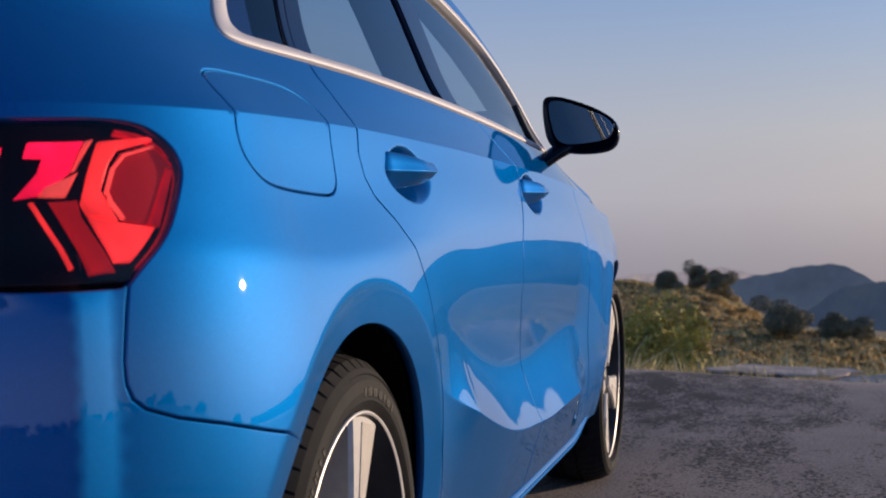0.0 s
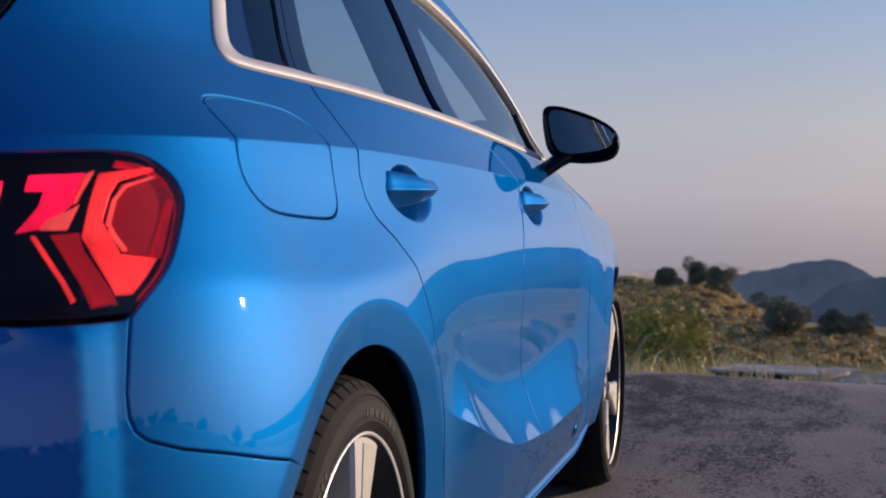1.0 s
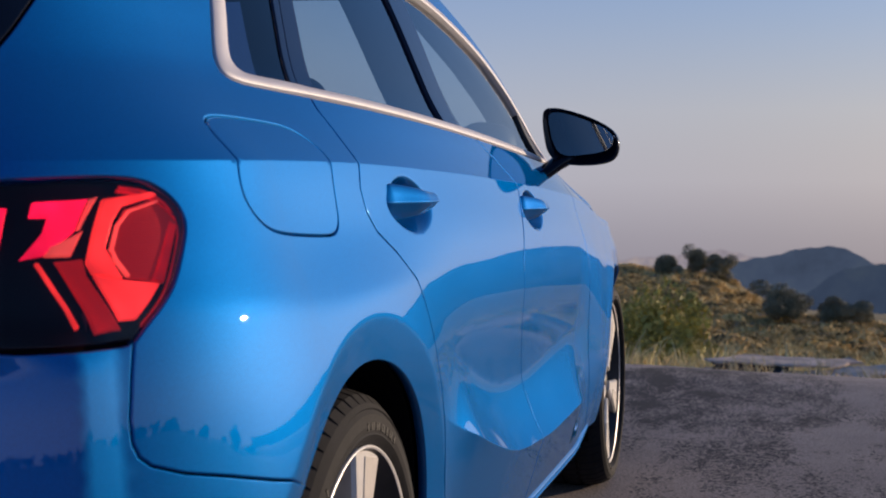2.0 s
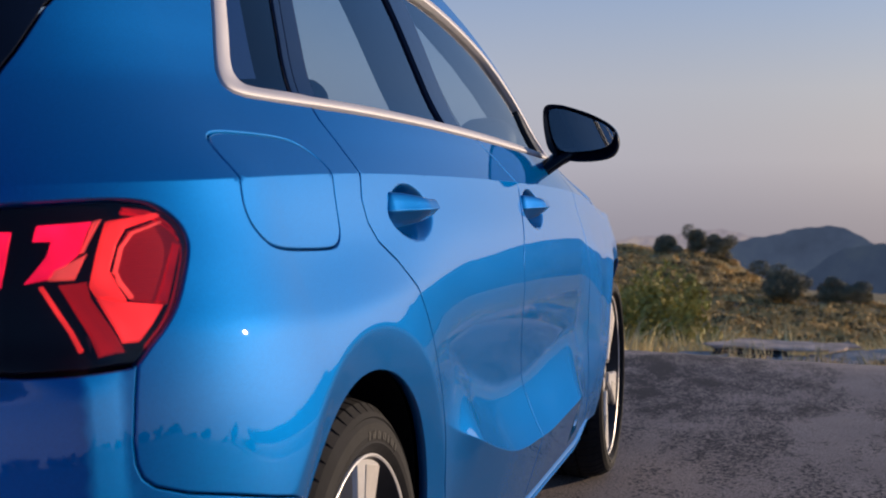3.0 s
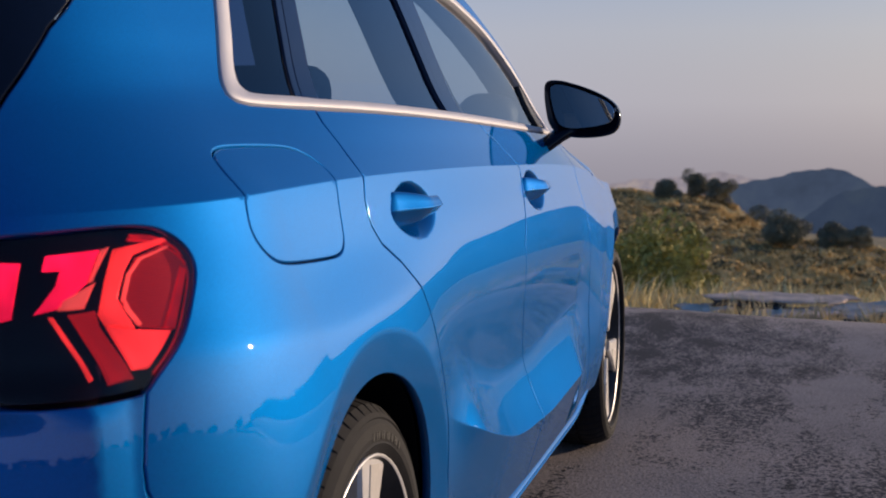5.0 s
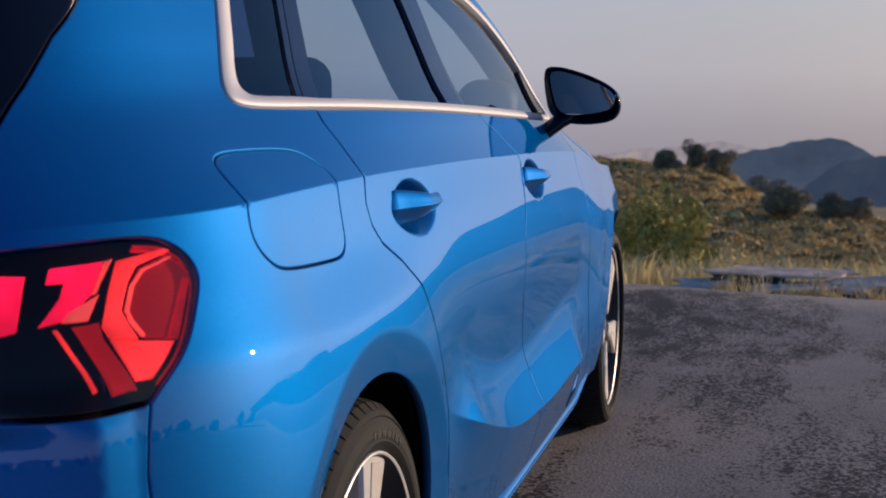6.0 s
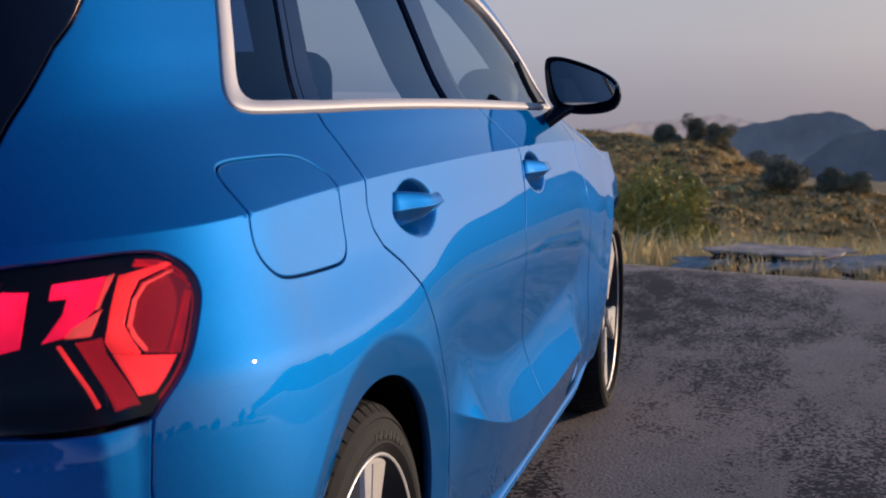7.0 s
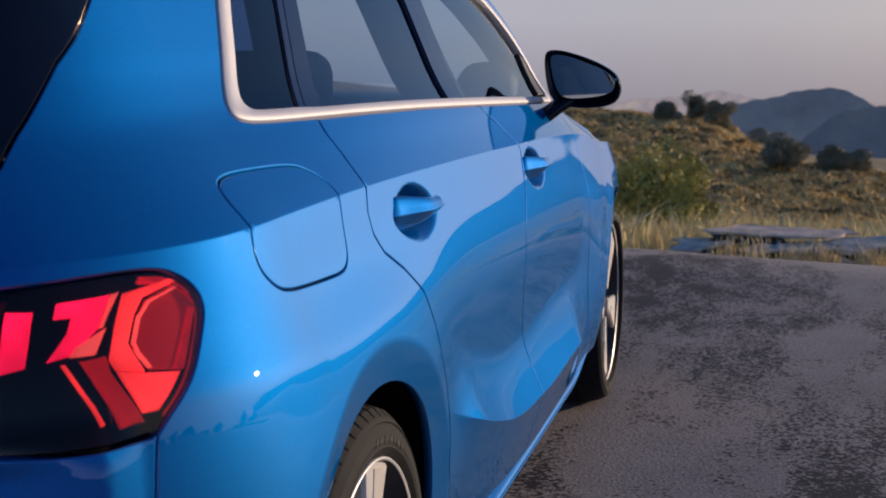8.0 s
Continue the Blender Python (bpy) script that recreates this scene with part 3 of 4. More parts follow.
trim_in = [(-.099, 1.067), (-.092, 1.057), (-.073, 1.053), (.056, 1.052), (.11, 1.049), (.318, 1.047), (.628, 1.04), (1.009, 1.029),
           (1.389, 1.015), (1.76, 1.000), (1.925, .994), (1.925, 1.035), (1.85, 1.122), (1.72, 1.19), (1.60, 1.24), (1.38, 1.288), (1.18, 1.315),
           (.9, 1.33), (.5, 1.328), (.22, 1.308), (.09, 1.275), (.035, 1.236), (.003, 1.2), (-.032, 1.154), (-.060, 1.117), (-.091, 1.082)]
blade_edge = [(-.629, 1.018), (-.564, 1.065), (-.494, 1.12), (-.443, 1.148), (-.373, 1.192), (-.29, 1.25), (-.22, 1.32), (-.18, 1.37)]

near_handles = np.array([(hy + a, hz + b) for hy, hz in HANDLES for a in np.arange(-.110, .156, .0036) for b in np.arange(-.050, .051, .0036)])

flap = [(-.330, .983), (-.347, .968), (-.353, .942), (-.359, .908), (-.351, .885), (-.326, .865), (-.299, .856), (-.247, .851), (-.152, .847),
        (-.102, .8465), (-.079, .853), (-.066, .866), (-.061, .885), (-.057, .914), (-.049, .942), (-.048, .959), (-.070, .977), (-.108, .986),
        (-.211, .989), (-.292, .989)]
flap = rounded(flap, 2)
quarter = panel("quarter_panel", rear_gap + arc(ARCHES[0], ARCH_R, -9, 136, 64) + bumper_seam[1:] + [p for p in lamp_edge[1:] if p[0] > -.63]
                + [(-.78, .905), (-.76, .96)] + blade_edge + [(-.05, 1.385), (.1, 1.395)] + [(.07, 1.32)] + trim_out[20:] + trim_out[:4], PAINT, car, holes=[flap], rounds=True, gap=0.0006)
door_r = panel("rear_door", rear_gap + mid_gap[::-1] + belt_rear[::-1], PAINT, car, extra=near_handles, rounds=True)
door_f = panel("front_door", mid_gap + front_gap[::-1] + belt_front[::-1], PAINT, car, extra=near_handles)
fender = panel("front_wing", front_gap + arc(ARCHES[1], ARCH_R, 189, -10, 70) + [(3.1, .254), (3.5, .254), (3.5, .6), (3.3, .758)]
               + [(u, float(shoulder_z(u)) - 0.002) for u in np.linspace(3.15, 2.3, 14)] + [(y, float(shoulder_z(y)) + h) for y, h in ((2.25, .010), (2.2, .020), (2.15, .031), (2.1, .042), (2.06, .054), (2.03, .064), (1.99, .077))], PAINT, car, step=0.018, rounds=True)
panel("front_bumper", [(3.504, .26), (U_NOSE, .26), (U_NOSE, .70), (3.40, .735), (3.31, .757), (3.504, .602)], PAINT, car, step=0.03)
panel("fuel_flap", flap, PAINT, quarter, lip=0.012, gap=0.0006)
bumper = panel("rear_bumper", bumper_seam + [(-.59, .7535), (-.69, .7525), (-.95, .762), (-1.2, .72), (U_END, .72), (U_END, .27), (-.45, .27), (-.41, .30)]
               + arc(ARCHES[0], ARCH_R, 184, 137, 20), PAINT, car, rounds=True, gap=0.0007)
tailgate = panel("tailgate", [(-.95, .765), (-1.2, .724), (U_END, .724), (U_END, 1.0), (-.80, 1.0), (-.77, .965), (-.785, .905), (-.95, .899)], PAINT, car, step=0.02)
panel("rear_window", [(U_END, 1.003), (-.80, 1.003), (-.75, .966)] + blade_edge + [(-.2, 1.40), (U_END, 1.40)], BLACK_GLOSS, tailgate,
      "dark gloss rear glass and side blade", step=0.03)

# roof rail and front pillar outside the trim
panel("roof_rail", [(.11, 1.397), (.07, 1.325), (.2, 1.327), (.5, 1.347), (.9, 1.349), (1.2, 1.334), (1.4, 1.307), (1.62, 1.257), (1.75, 1.207), (1.88, 1.137), (1.97, 1.042),
                    (2.01, 1.04), (1.92, 1.145), (1.78, 1.225), (1.62, 1.30), (1.42, 1.37), (1.2, 1.392), (.7, 1.40)], PAINT, car, gap=0.0, lip=0.03)


# bright trim round the side windows: a raised band between two outlines
def band(name, outer, inner, mat, parent, height, label=""):
    o = dense(rounded(outer, 2), 0.012)
    i = dense(rounded(inner, 2), 0.012)
    # match each outer point to the inner outline by share of the way round
    def share(loop):
        d = np.r_[0, np.cumsum(np.linalg.norm(np.diff(np.vstack([loop, loop[:1]]), axis=0), axis=1))]
        return d / d[-1]
    so, si = share(o), share(i)
    ii = np.stack([np.interp(so[:-1], si, np.r_[i[:, k], i[0, k]]) for k in (0, 1)], 1)
    rows = []
    for f, h in ((0.0, -0.012), (0.0, height * 0.35), (0.05, height * 0.92), (0.5, height * 0.97), (0.95, height * 0.92), (1.0, height * 0.4), (1.0, -0.014)):
        q = o * (1 - f) + ii * f
        rows.append(surface(q[:, 0], q[:, 1], -h)[0])
    n = len(o)
    pos = np.vstack(rows)
    faces = [(r * n + k, r * n + (k + 1) % n, (r + 1) * n + (k + 1) % n, (r + 1) * n + k) for r in range(len(rows) - 1) for k in range(n)]
    a, b, c = pos[faces[2 * n][0]], pos[faces[2 * n][1]], pos[faces[2 * n][2]]
    if np.cross(b - a, c - a)[0] < 0:
        faces = [f[::-1] for f in faces]
    me = mesh_from(name, pos, faces)
    ob = part_mesh(name, me, mat, parent, label)
    me.vertices.foreach_get("normal", nor_flat := np.zeros(len(pos) * 3))
    MIRRORED.append((ob, pos, faces, nor_flat.reshape(-1, 3)))
    return ob


band("window_trim", trim_out, trim_in, ALU_TRIM, car, 0.003, "satin aluminium strip round the side windows")

# panes and pillars inside the trim
top_line = spline([0.0, .035, .09, .22, .5, .9, 1.18, 1.38, 1.60, 1.72, 1.85, 1.93], [1.195, 1.238, 1.278, 1.312, 1.333, 1.335, 1.32, 1.293, 1.245, 1.195, 1.127, 1.03])
base_line = spline([-.09, .066, .331, .643, 1.032, 1.432, 1.80, 1.93], [1.05, 1.0495, 1.0445, 1.038, 1.026, 1.011, .997, .992])


def between(u0, lean0, u1, lean1, top=top_line):
    """An outline between two leaning uprights, from the belt to the roof line."""
    low = np.linspace(u0, u1, 30)
    a, b = [], []
    for u, lean, out in ((u0, lean0, a), (u1, lean1, b)):
        z0 = float(base_line(u))
        for z in np.arange(z0, 1.36, 0.02):
            uu = u + lean * (z - z0)
            if z > float(top(uu)):
                break
            out.append((uu, z))
    high = [(u, float(top(u))) for u in np.linspace(b[-1][0], a[-1][0], 30)]
    return [(u, float(base_line(u))) for u in low] + b[1:] + high + a[:0:-1]


quarter_pane = [(-.094, 1.062), (-.07, 1.050), (.056, 1.0495), (.095, 1.10), (.13, 1.14), (.158, 1.204), (.185, 1.30), (.10, 1.28), (.035, 1.238), (.0, 1.2), (-.036, 1.154), (-.063, 1.117), (-.09, 1.08)]
panel("quarter_window", quarter_pane, GLASS_DARK, quarter, "dark tinted fixed quarter glass", depth=0.006, gap=0.0, lip=0.004, step=0.03)
panel("window_seal", between(.056, .68, .080, .68), PILLAR, quarter, depth=0.002, gap=0.0, lip=0.012, step=0.03)
panel("door_pillar_trim", between(.080, .68, .140, .66), PILLAR, door_r, "black pillar cover", depth=0.003, gap=0.0006, lip=0.012, step=0.02)
panel("window_glass", between(.136, .66, .806, .15), GLASS, door_r, "lightly tinted door glass", depth=0.009, gap=0.0, lip=0.003, step=0.03)
panel("window_seal", between(.797, .15, .829, .24), PILLAR, door_r, depth=0.002, gap=0.0, lip=0.014, step=0.02)
panel("door_pillar_trim", between(.829, .24, .914, .25), PILLAR, door_f, "black pillar cover", depth=0.003, gap=0.0006, lip=0.012, step=0.02)
panel("window_glass", between(.909, .25, 1.87, -.1), GLASS, door_f, "lightly tinted door glass", depth=0.009, gap=0.0, lip=0.003, step=0.03)
panel("mirror_triangle", [(1.80, 1.006), (1.915, 1.002), (1.912, 1.035), (1.87, 1.10), (1.835, 1.11), (1.82, 1.05)], BLACK_TRIM, door_f, "black sail trim by the mirror",
      depth=0.001, gap=0.0, lip=0.014, step=0.02)

# black inner skin behind the shut lines, to darken them; below the windows
shell = [(-.66, .95), (-.30, .99), (.0, 1.03), (.5, 1.022), (1.0, 1.008), (1.5, .99), (1.9, .975), (2.0, .89), (2.6, .84), (3.2, .76), (3.3, .30), (3.05, .30)]
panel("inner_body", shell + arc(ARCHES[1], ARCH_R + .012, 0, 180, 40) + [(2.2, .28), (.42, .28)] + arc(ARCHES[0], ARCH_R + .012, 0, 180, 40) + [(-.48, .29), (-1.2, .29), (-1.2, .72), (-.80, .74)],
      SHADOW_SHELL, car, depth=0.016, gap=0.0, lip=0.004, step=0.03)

# sill
sill_profile = [(.835, .268), (.848, .263), (.860, .257), (.869, .2505), (.8755, .2445), (.8765, .2405), (.8705, .2385), (.8745, .2345), (.8740, .230), (.867, .224), (.84, .219), (.78, .215)]
rings = []
for y in np.linspace(.36, 2.24, 60):
    lift = 0.040 * float(smooth(1.80, 2.2, y))
    rings.append([(x - 0.004 * float(smooth(1.9, 2.24, y)), y, z + lift) for x, z in sill_profile])
for side in (1, -1):
    part("sill", loft([[(side * x, y, z) for x, y, z in r] for r in rings], cap=False, closed=False), PAINT, car)


# ---- roof, bonnet, windscreen, underside ----
def skin(name, rows, mat, parent, label=""):
    me_bm = loft(rows, cap=False, closed=False)
    for f in me_bm.faces:
        if f.normal.z < 0:
            f.normal_flip()
    return part(name, me_bm, mat, parent, label)


roof_z = spline([-.45, -.2, .2, .7, 1.2, 1.45], [1.375, 1.41, 1.438, 1.447, 1.435, 1.40])
rows = []
for y in np.linspace(-.42, 1.45, 40):
    w = float(half_width(max(y, -.25), 1.385)) - 0.004
    rows.append([(w * s, y - 0.05 * (1 - s * s) * (1 if y < 0 else 0), 1.385 + (float(roof_z(y)) - 1.385) * (1 - abs(s) ** 2.4)) for s in np.linspace(-1, 1, 31)])
skin("roof", rows, PAINT, car)
skin("headliner", [[(x * .985, y, z - .03) for x, y, z in r] for r in rows], LINER, car)
rows = []
for k in np.linspace(0, 1, 16):
    y, z, w = 1.44 + .68 * k, 1.40 - .40 * k - .04 * k * (1 - k), .555 + .175 * k
    rows.append([(w * s, y + .10 * k * (1 - s * s), z + .02 * (1 - s * s)) for s in np.linspace(-1, 1, 21)])
skin("windscreen", rows, GLASS_CLEAR, car)
rows = []
wing_top = spline([1.95, 1.99, 2.03, 2.1, 2.2, 2.3, 3.5], [.082, .077, .064, .042, .020, .0, .0])
for y in np.linspace(1.958, 3.42, 60):
    z0 = float(shoulder_z(y)) - 0.003
    up = float(wing_top(y)) + 0.003
    w = float(body(min(y, 2.75), z0 + up)[0]) * (1 if y < 2.75 else (1 - ((y - 2.75) / .80) ** 2.6) ** (1 / 2.6))
    h = .105 - .045 * float(smooth(2.4, 3.4, y)) - up
    row = [(w * s, y + (.12 * (1 - s * s) if y > 3 else 0), z0 + up + h * (1 - abs(s) ** 2.3) ** (1 / 2.1)) for s in np.sin(np.linspace(-1, 1, 61) * math.pi / 2)]
    rows.append([(-w + .004, y, z0 + up - .02)] + row + [(w - .004, y, z0 + up - .02)])
skin("bonnet", rows, PAINT, car)
part("underbody", block(-.76, -.62, .17, .76, 3.2, .30, .03), SHADOW_SHELL, car)
part("front_bumper_core", block(-.70, 3.0, .22, .70, 3.42, .70, .08), SHADOW_SHELL, car)
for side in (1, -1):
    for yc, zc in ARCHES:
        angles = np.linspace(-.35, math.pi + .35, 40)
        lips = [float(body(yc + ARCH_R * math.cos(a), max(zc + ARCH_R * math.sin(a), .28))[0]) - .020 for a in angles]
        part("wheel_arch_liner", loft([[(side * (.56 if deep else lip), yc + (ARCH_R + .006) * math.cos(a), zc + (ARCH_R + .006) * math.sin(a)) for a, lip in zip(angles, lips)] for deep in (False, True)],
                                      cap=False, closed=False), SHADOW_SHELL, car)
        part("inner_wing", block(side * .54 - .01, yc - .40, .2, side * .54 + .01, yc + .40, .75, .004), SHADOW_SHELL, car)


# ---- door handles ----
def door_handle(hy, hz, parent, side):
    """A wedge-shaped pull with a ridge along its middle, deep at its root and narrow at its free end."""
    rings = []
    for f in np.linspace(0, 1, 33):
        y = hy - 0.088 + 0.192 * f
        end = (1 - max(0.0, (f - .80) / .20) ** 2.2) ** 0.5 if f > .80 else 1.0
        root = min(1.0, f / .10) ** 0.5
        base = float(half_width(hy - .10, hz)) * (1 - f) + float(half_width(hy + .15, hz)) * f
        ridge = base + 0.002 + 0.030 * float(smooth(0, .62, f)) - 0.014 * float(smooth(.82, 1.0, f)) - 0.012 * (1 - root)
        top, low = (0.027 - 0.014 * float(smooth(.1, .8, f))) * end * root + .0015, (0.026 - 0.011 * float(smooth(.1, .9, f))) * end * root + .0015
        thick = 0.018 * end + .003
        zm = hz + 0.002 + 0.003 * f
        out = [(0, 0), (.0012, .10), (.0035, .45), (.0065, .8), (.010, .97), (.014, 1.0), (1, .8)]
        ring = [(ridge - (dx if dx < 1 else thick), zm + top * k) for dx, k in out]
        ring += [(ridge - min(dx * 2.3, thick), zm - low * k) for dx, k in out[:0:-1]]
        rings.append([(side * x, y, z) for x, z in ring])
    # a black plate added for the shade in the cup behind the grip
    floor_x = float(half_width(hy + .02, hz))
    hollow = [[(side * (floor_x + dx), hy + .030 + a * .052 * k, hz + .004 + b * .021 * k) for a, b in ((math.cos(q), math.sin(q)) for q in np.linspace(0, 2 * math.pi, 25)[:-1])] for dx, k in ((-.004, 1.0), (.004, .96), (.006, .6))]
    part("grip_shade_plate", loft(hollow), SHADOW_SHELL, parent, "black plate added as shade behind the grip")
    return part("door_handle", loft(rings), PAINT, parent, "body-coloured pull handle with a ridge")


# ---- mirrors ----
def wing_mirror(side):
    root = empty("wing_mirror", parent=car)
    tagged(root, "black door mirror on a short arm")
    face = [(.806, 1.100), (.812, 1.117), (.832, 1.120), (.862, 1.116), (.93, 1.094), (.982, 1.065), (.998, 1.036), (.995, 1.002), (.975, .981),
            (.916, .973), (.856, .978), (.820, 1.000), (.809, 1.055)]
    f = rounded(face, 2)
    c = f.mean(0)
    rings = []
    for y, k in ((1.735, .90), (1.728, .95), (1.728, .99), (1.735, 1.0), (1.76, .995), (1.80, .95), (1.835, .84), (1.86, .62), (1.872, .3)):
        rings.append([(side * (c[0] + (p[0] - c[0]) * k), y + .10 * (c[0] - p[0]) * -0.6, c[1] + (p[1] - c[1]) * k) for p in f])
    part("mirror_housing", loft(rings), BLACK_GLOSS, root)
    g = rounded([(.824, 1.092), (.832, 1.105), (.861, 1.104), (.93, 1.080), (.972, 1.058), (.982, 1.034), (.968, 1.013), (.92, 1.004), (.859, 1.001), (.838, 1.028)], 2)
    gc = g.mean(0)
    tilt = -0.075
    rings = [[(side * p[0], y - .006 + tilt * (p[0] - gc[0]) + .03 * (p[1] - gc[1]), p[1]) for p in (gc + (g - gc) * 1.075 * k)] for y, k in ((1.7275, 1.0), (1.7255, .985), (1.7255, .5))]
    part("mirror_glass", loft(rings), MIRROR, root, smooth_faces=False)
    part("mirror_arm", sweep([(side * .785, 1.71, .925), (side * .81, 1.72, .955), (side * .84, 1.745, .98), (side * .875, 1.77, 1.005)],
                             [(.045, .02), (.036, .018), (.034, .018), (.04, .022)], 14), BLACK_GLOSS, root)
    part("turn_signal", sweep([(side * (.93 + .058 * k), 1.80 - .065 * k * k, 1.058 - .012 * k) for k in np.linspace(0, 1, 8)], [(.004, .005)] * 8, 8), ALU_TRIM, root, "clear indicator strip")
    return root


# ---- wheels ----
def wheel(yc, side, turn, k_rim=1.0):
    root = empty("wheel", side * 0.0, yc, 0.318, car)
    tagged(root, "five-spoke alloy wheel with a low-profile tyre")
    X = 0.866
    prof = [(.66, .236), (.655, .262), (.66, .292), (.675, .309), (.70, .316), (.735, .3185), (.738, .312), (.746, .312), (.749, .319), (.785, .3195), (.788, .312), (.796, .312), (.799, .319),
            (.828, .317), (.848, .311), (.860, .299), (.8645, .2925), (.8628, .2900), (.867, .284), (.869, .268), (.8675, .2590), (.8692, .2565), (.866, .252), (.858, .242), (.848, .236)]

    prof = [(x, r if r > .30 else .30 - (.30 - r) * (.30 - .2425 * k_rim) / (.30 - .2425)) for x, r in prof]

    bulge = .010 if k_rim > 1 else 0.0
    prof = [(x + (bulge if x > .859 else 0), r) for x, r in prof]

    def cut(k, i):
        return -0.005 if (k % 9 == 0 and 8 < i < 15) else 0.0
    tyre_bm = lathe([(x, r) for x, r in prof], 540, 0, cut)
    part("tyre", tyre_bm, RUBBER, root, "low-profile black tyre", smooth_faces=False)
    rim_prof = [(.66, .20), (.66, .232), (.69, .225), (.80, .218), (.838, .226), (.852, .2385), (.862, .2425), (.865, .2405), (.862, .2372), (.845, .228), (.80, .214), (.69, .205), (.66, .20)]
    rim_prof = [(x, r * k_rim) for x, r in rim_prof]
    part("rim", lathe(rim_prof[5:9], 120), ALLOY, root)
    part("rim_barrel", lathe(rim_prof[:6], 96), ALLOY_DARK, root)
    part("rim_barrel", lathe(rim_prof[8:], 96), ALLOY_DARK, root)
    part("brake_disc", lathe([(.71, .06), (.71, .155), (.735, .155), (.735, .06)], 60), STEEL, root)
    part("hub", lathe([(.76, .07), (.83, .068), (.842, .058), (.845, .0335), (.850, .032), (.851, .001)], 48), ALLOY_DARK, root)
    # black disc closing the wheel's back
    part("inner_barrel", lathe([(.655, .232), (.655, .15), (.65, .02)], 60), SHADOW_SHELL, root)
    for k in range(5):
        a = radians(72 * k + turn)
        # a thin grey plate on each spoke is coloured as its shaded pocket
        for name, x0, x1, wi, wo, mat in (("spoke", .800, .856, .017, .060, ALLOY), ("spoke_pocket_shade", .8555, .8575, .0, .020, ALLOY_SHADE)):
            r0, r1 = (.050, .236 * k_rim) if name == "spoke" else (.120 * k_rim, .226 * k_rim)
            rings = []
            for f in np.linspace(0, 1, 8):
                r = r0 + (r1 - r0) * f
                w = (wi + (wo - wi) * f ** 1.3) if name == "spoke" else .018 + .020 * f
                off = 0.0 if name == "spoke" else .010 + .010 * f
                dip = 0.0
                cs = [(x0 + dip, -w * .8), (x1 + dip - .006, -w), (x1 + dip, -w + .006), (x1 + dip, w - .006), (x1 + dip - .006, w), (x0 + dip, w * .8)]
                cs = [(x, t + off) for x, t in cs]
                rings.append([(x, r * math.sin(a) + t * math.cos(a), r * math.cos(a) - t * math.sin(a)) for x, t in cs])
            part(name, loft(rings), mat, root, "thin plate greyed as the spoke's shaded pocket" if name == "spoke_pocket_shade" else "", smooth_faces=False)
    # raised marks on the sidewall, as plain bars
    marks = bmesh.new()
    for k in range(0, 200):
        if (k * 7) % 11 < 4 or (k // 9) % 3 == 2:
            continue
        a = 2 * math.pi * k / 200
        big = (k // 27) % 2 == 0
        for r, hgt in ((.268, .011),) if big else ((.281, .005),):
            t0, t1 = a, a + .019
            vs = [marks.verts.new((.8683 + bulge + .0012 - (.0 if r < .275 else .0035), rr * math.sin(t), rr * math.cos(t))) for rr, t in ((r - hgt / 2, t0), (r + hgt / 2, t0), (r + hgt / 2, t1), (r - hgt / 2, t1))]
            marks.faces.new(vs)
    me = bpy.data.meshes.new("sidewall_marks")
    bmesh.ops.recalc_face_normals(marks, faces=marks.faces)
    ext = bmesh.ops.extrude_face_region(marks, geom=list(marks.faces))
    for v in (g for g in ext["geom"] if isinstance(g, bmesh.types.BMVert)):
        v.co.x -= 0.006
    marks.to_mesh(me)
    marks.free()
    tagged(part_mesh("sidewall_marks", me, LETTER, root, "dark raised sidewall marks", False), kind="stuff")
    if side < 0:
        root.scale = (-1, 1, 1)
    return root


# ---- tail lamp ----
lamp = panel("tail_lamp", lamp_edge + [(-.95, .7645), (-.69, .7548), (-.59, .7558)], LAMP_BASE, car, "dark red wrap-around tail lamp, lit", depth=0.030, gap=0.0035, lip=0.004, step=0.02, rounds=True)
panel("lens", lamp_edge + [(-.95, .7645), (-.69, .7548), (-.59, .7558)], LENS, lamp, "smoked red lens", depth=0.0, gap=0.0015, lip=0.004, step=0.012, rounds=True)
panel("lamp_surround", lamp_edge + [(-.95, .7645), (-.69, .7548), (-.59, .7558)], BLACK_GLOSS, lamp, "black seal round the lens", depth=0.034, gap=-0.002, lip=0.002, step=0.03, rounds=True)


def guide(name, outline, mat, depth, lift=0.006, label=""):
    return panel(name, [(u + 1.0 * depth, z) for u, z in outline], mat, lamp, label, depth=depth, gap=0.0, lip=lift, step=0.012)


guide("light_guide", [(-0.654, .894), (-0.595, .897), (-0.617, .866), (-0.653, .844), (-0.678, .84), (-0.649, .866), (-0.641, .88), (-0.66, .88)], GUIDE_PINK, .010, label="bright red lit element")
guide("light_guide", [(-0.707, .89), (-0.68, .888), (-0.688, .866), (-0.7, .837), (-0.729, .832), (-0.717, .862)], GUIDE_PINK, .010, label="bright red lit element")
guide("light_guide", [(-0.591, .897), (-0.583, .898), (-0.609, .868), (-0.614, .866)], GUIDE_PALE, .008)
guide("light_guide", [(-0.653, .842), (-0.645, .851), (-0.607, .866), (-0.626, .842)], GUIDE_PALE, .008)
# this backing glows to fill the gaps round the guides
guide("reflector", [(-0.622, .822), (-0.603, .868), (-0.582, .900), (-0.512, .904), (-0.489, .887), (-0.484, .868), (-0.528, .804), (-0.568, .766), (-0.602, .764)], LAMP_GLOW_FILL, .020, .004, "dark red backing with a glow added between the light guides")
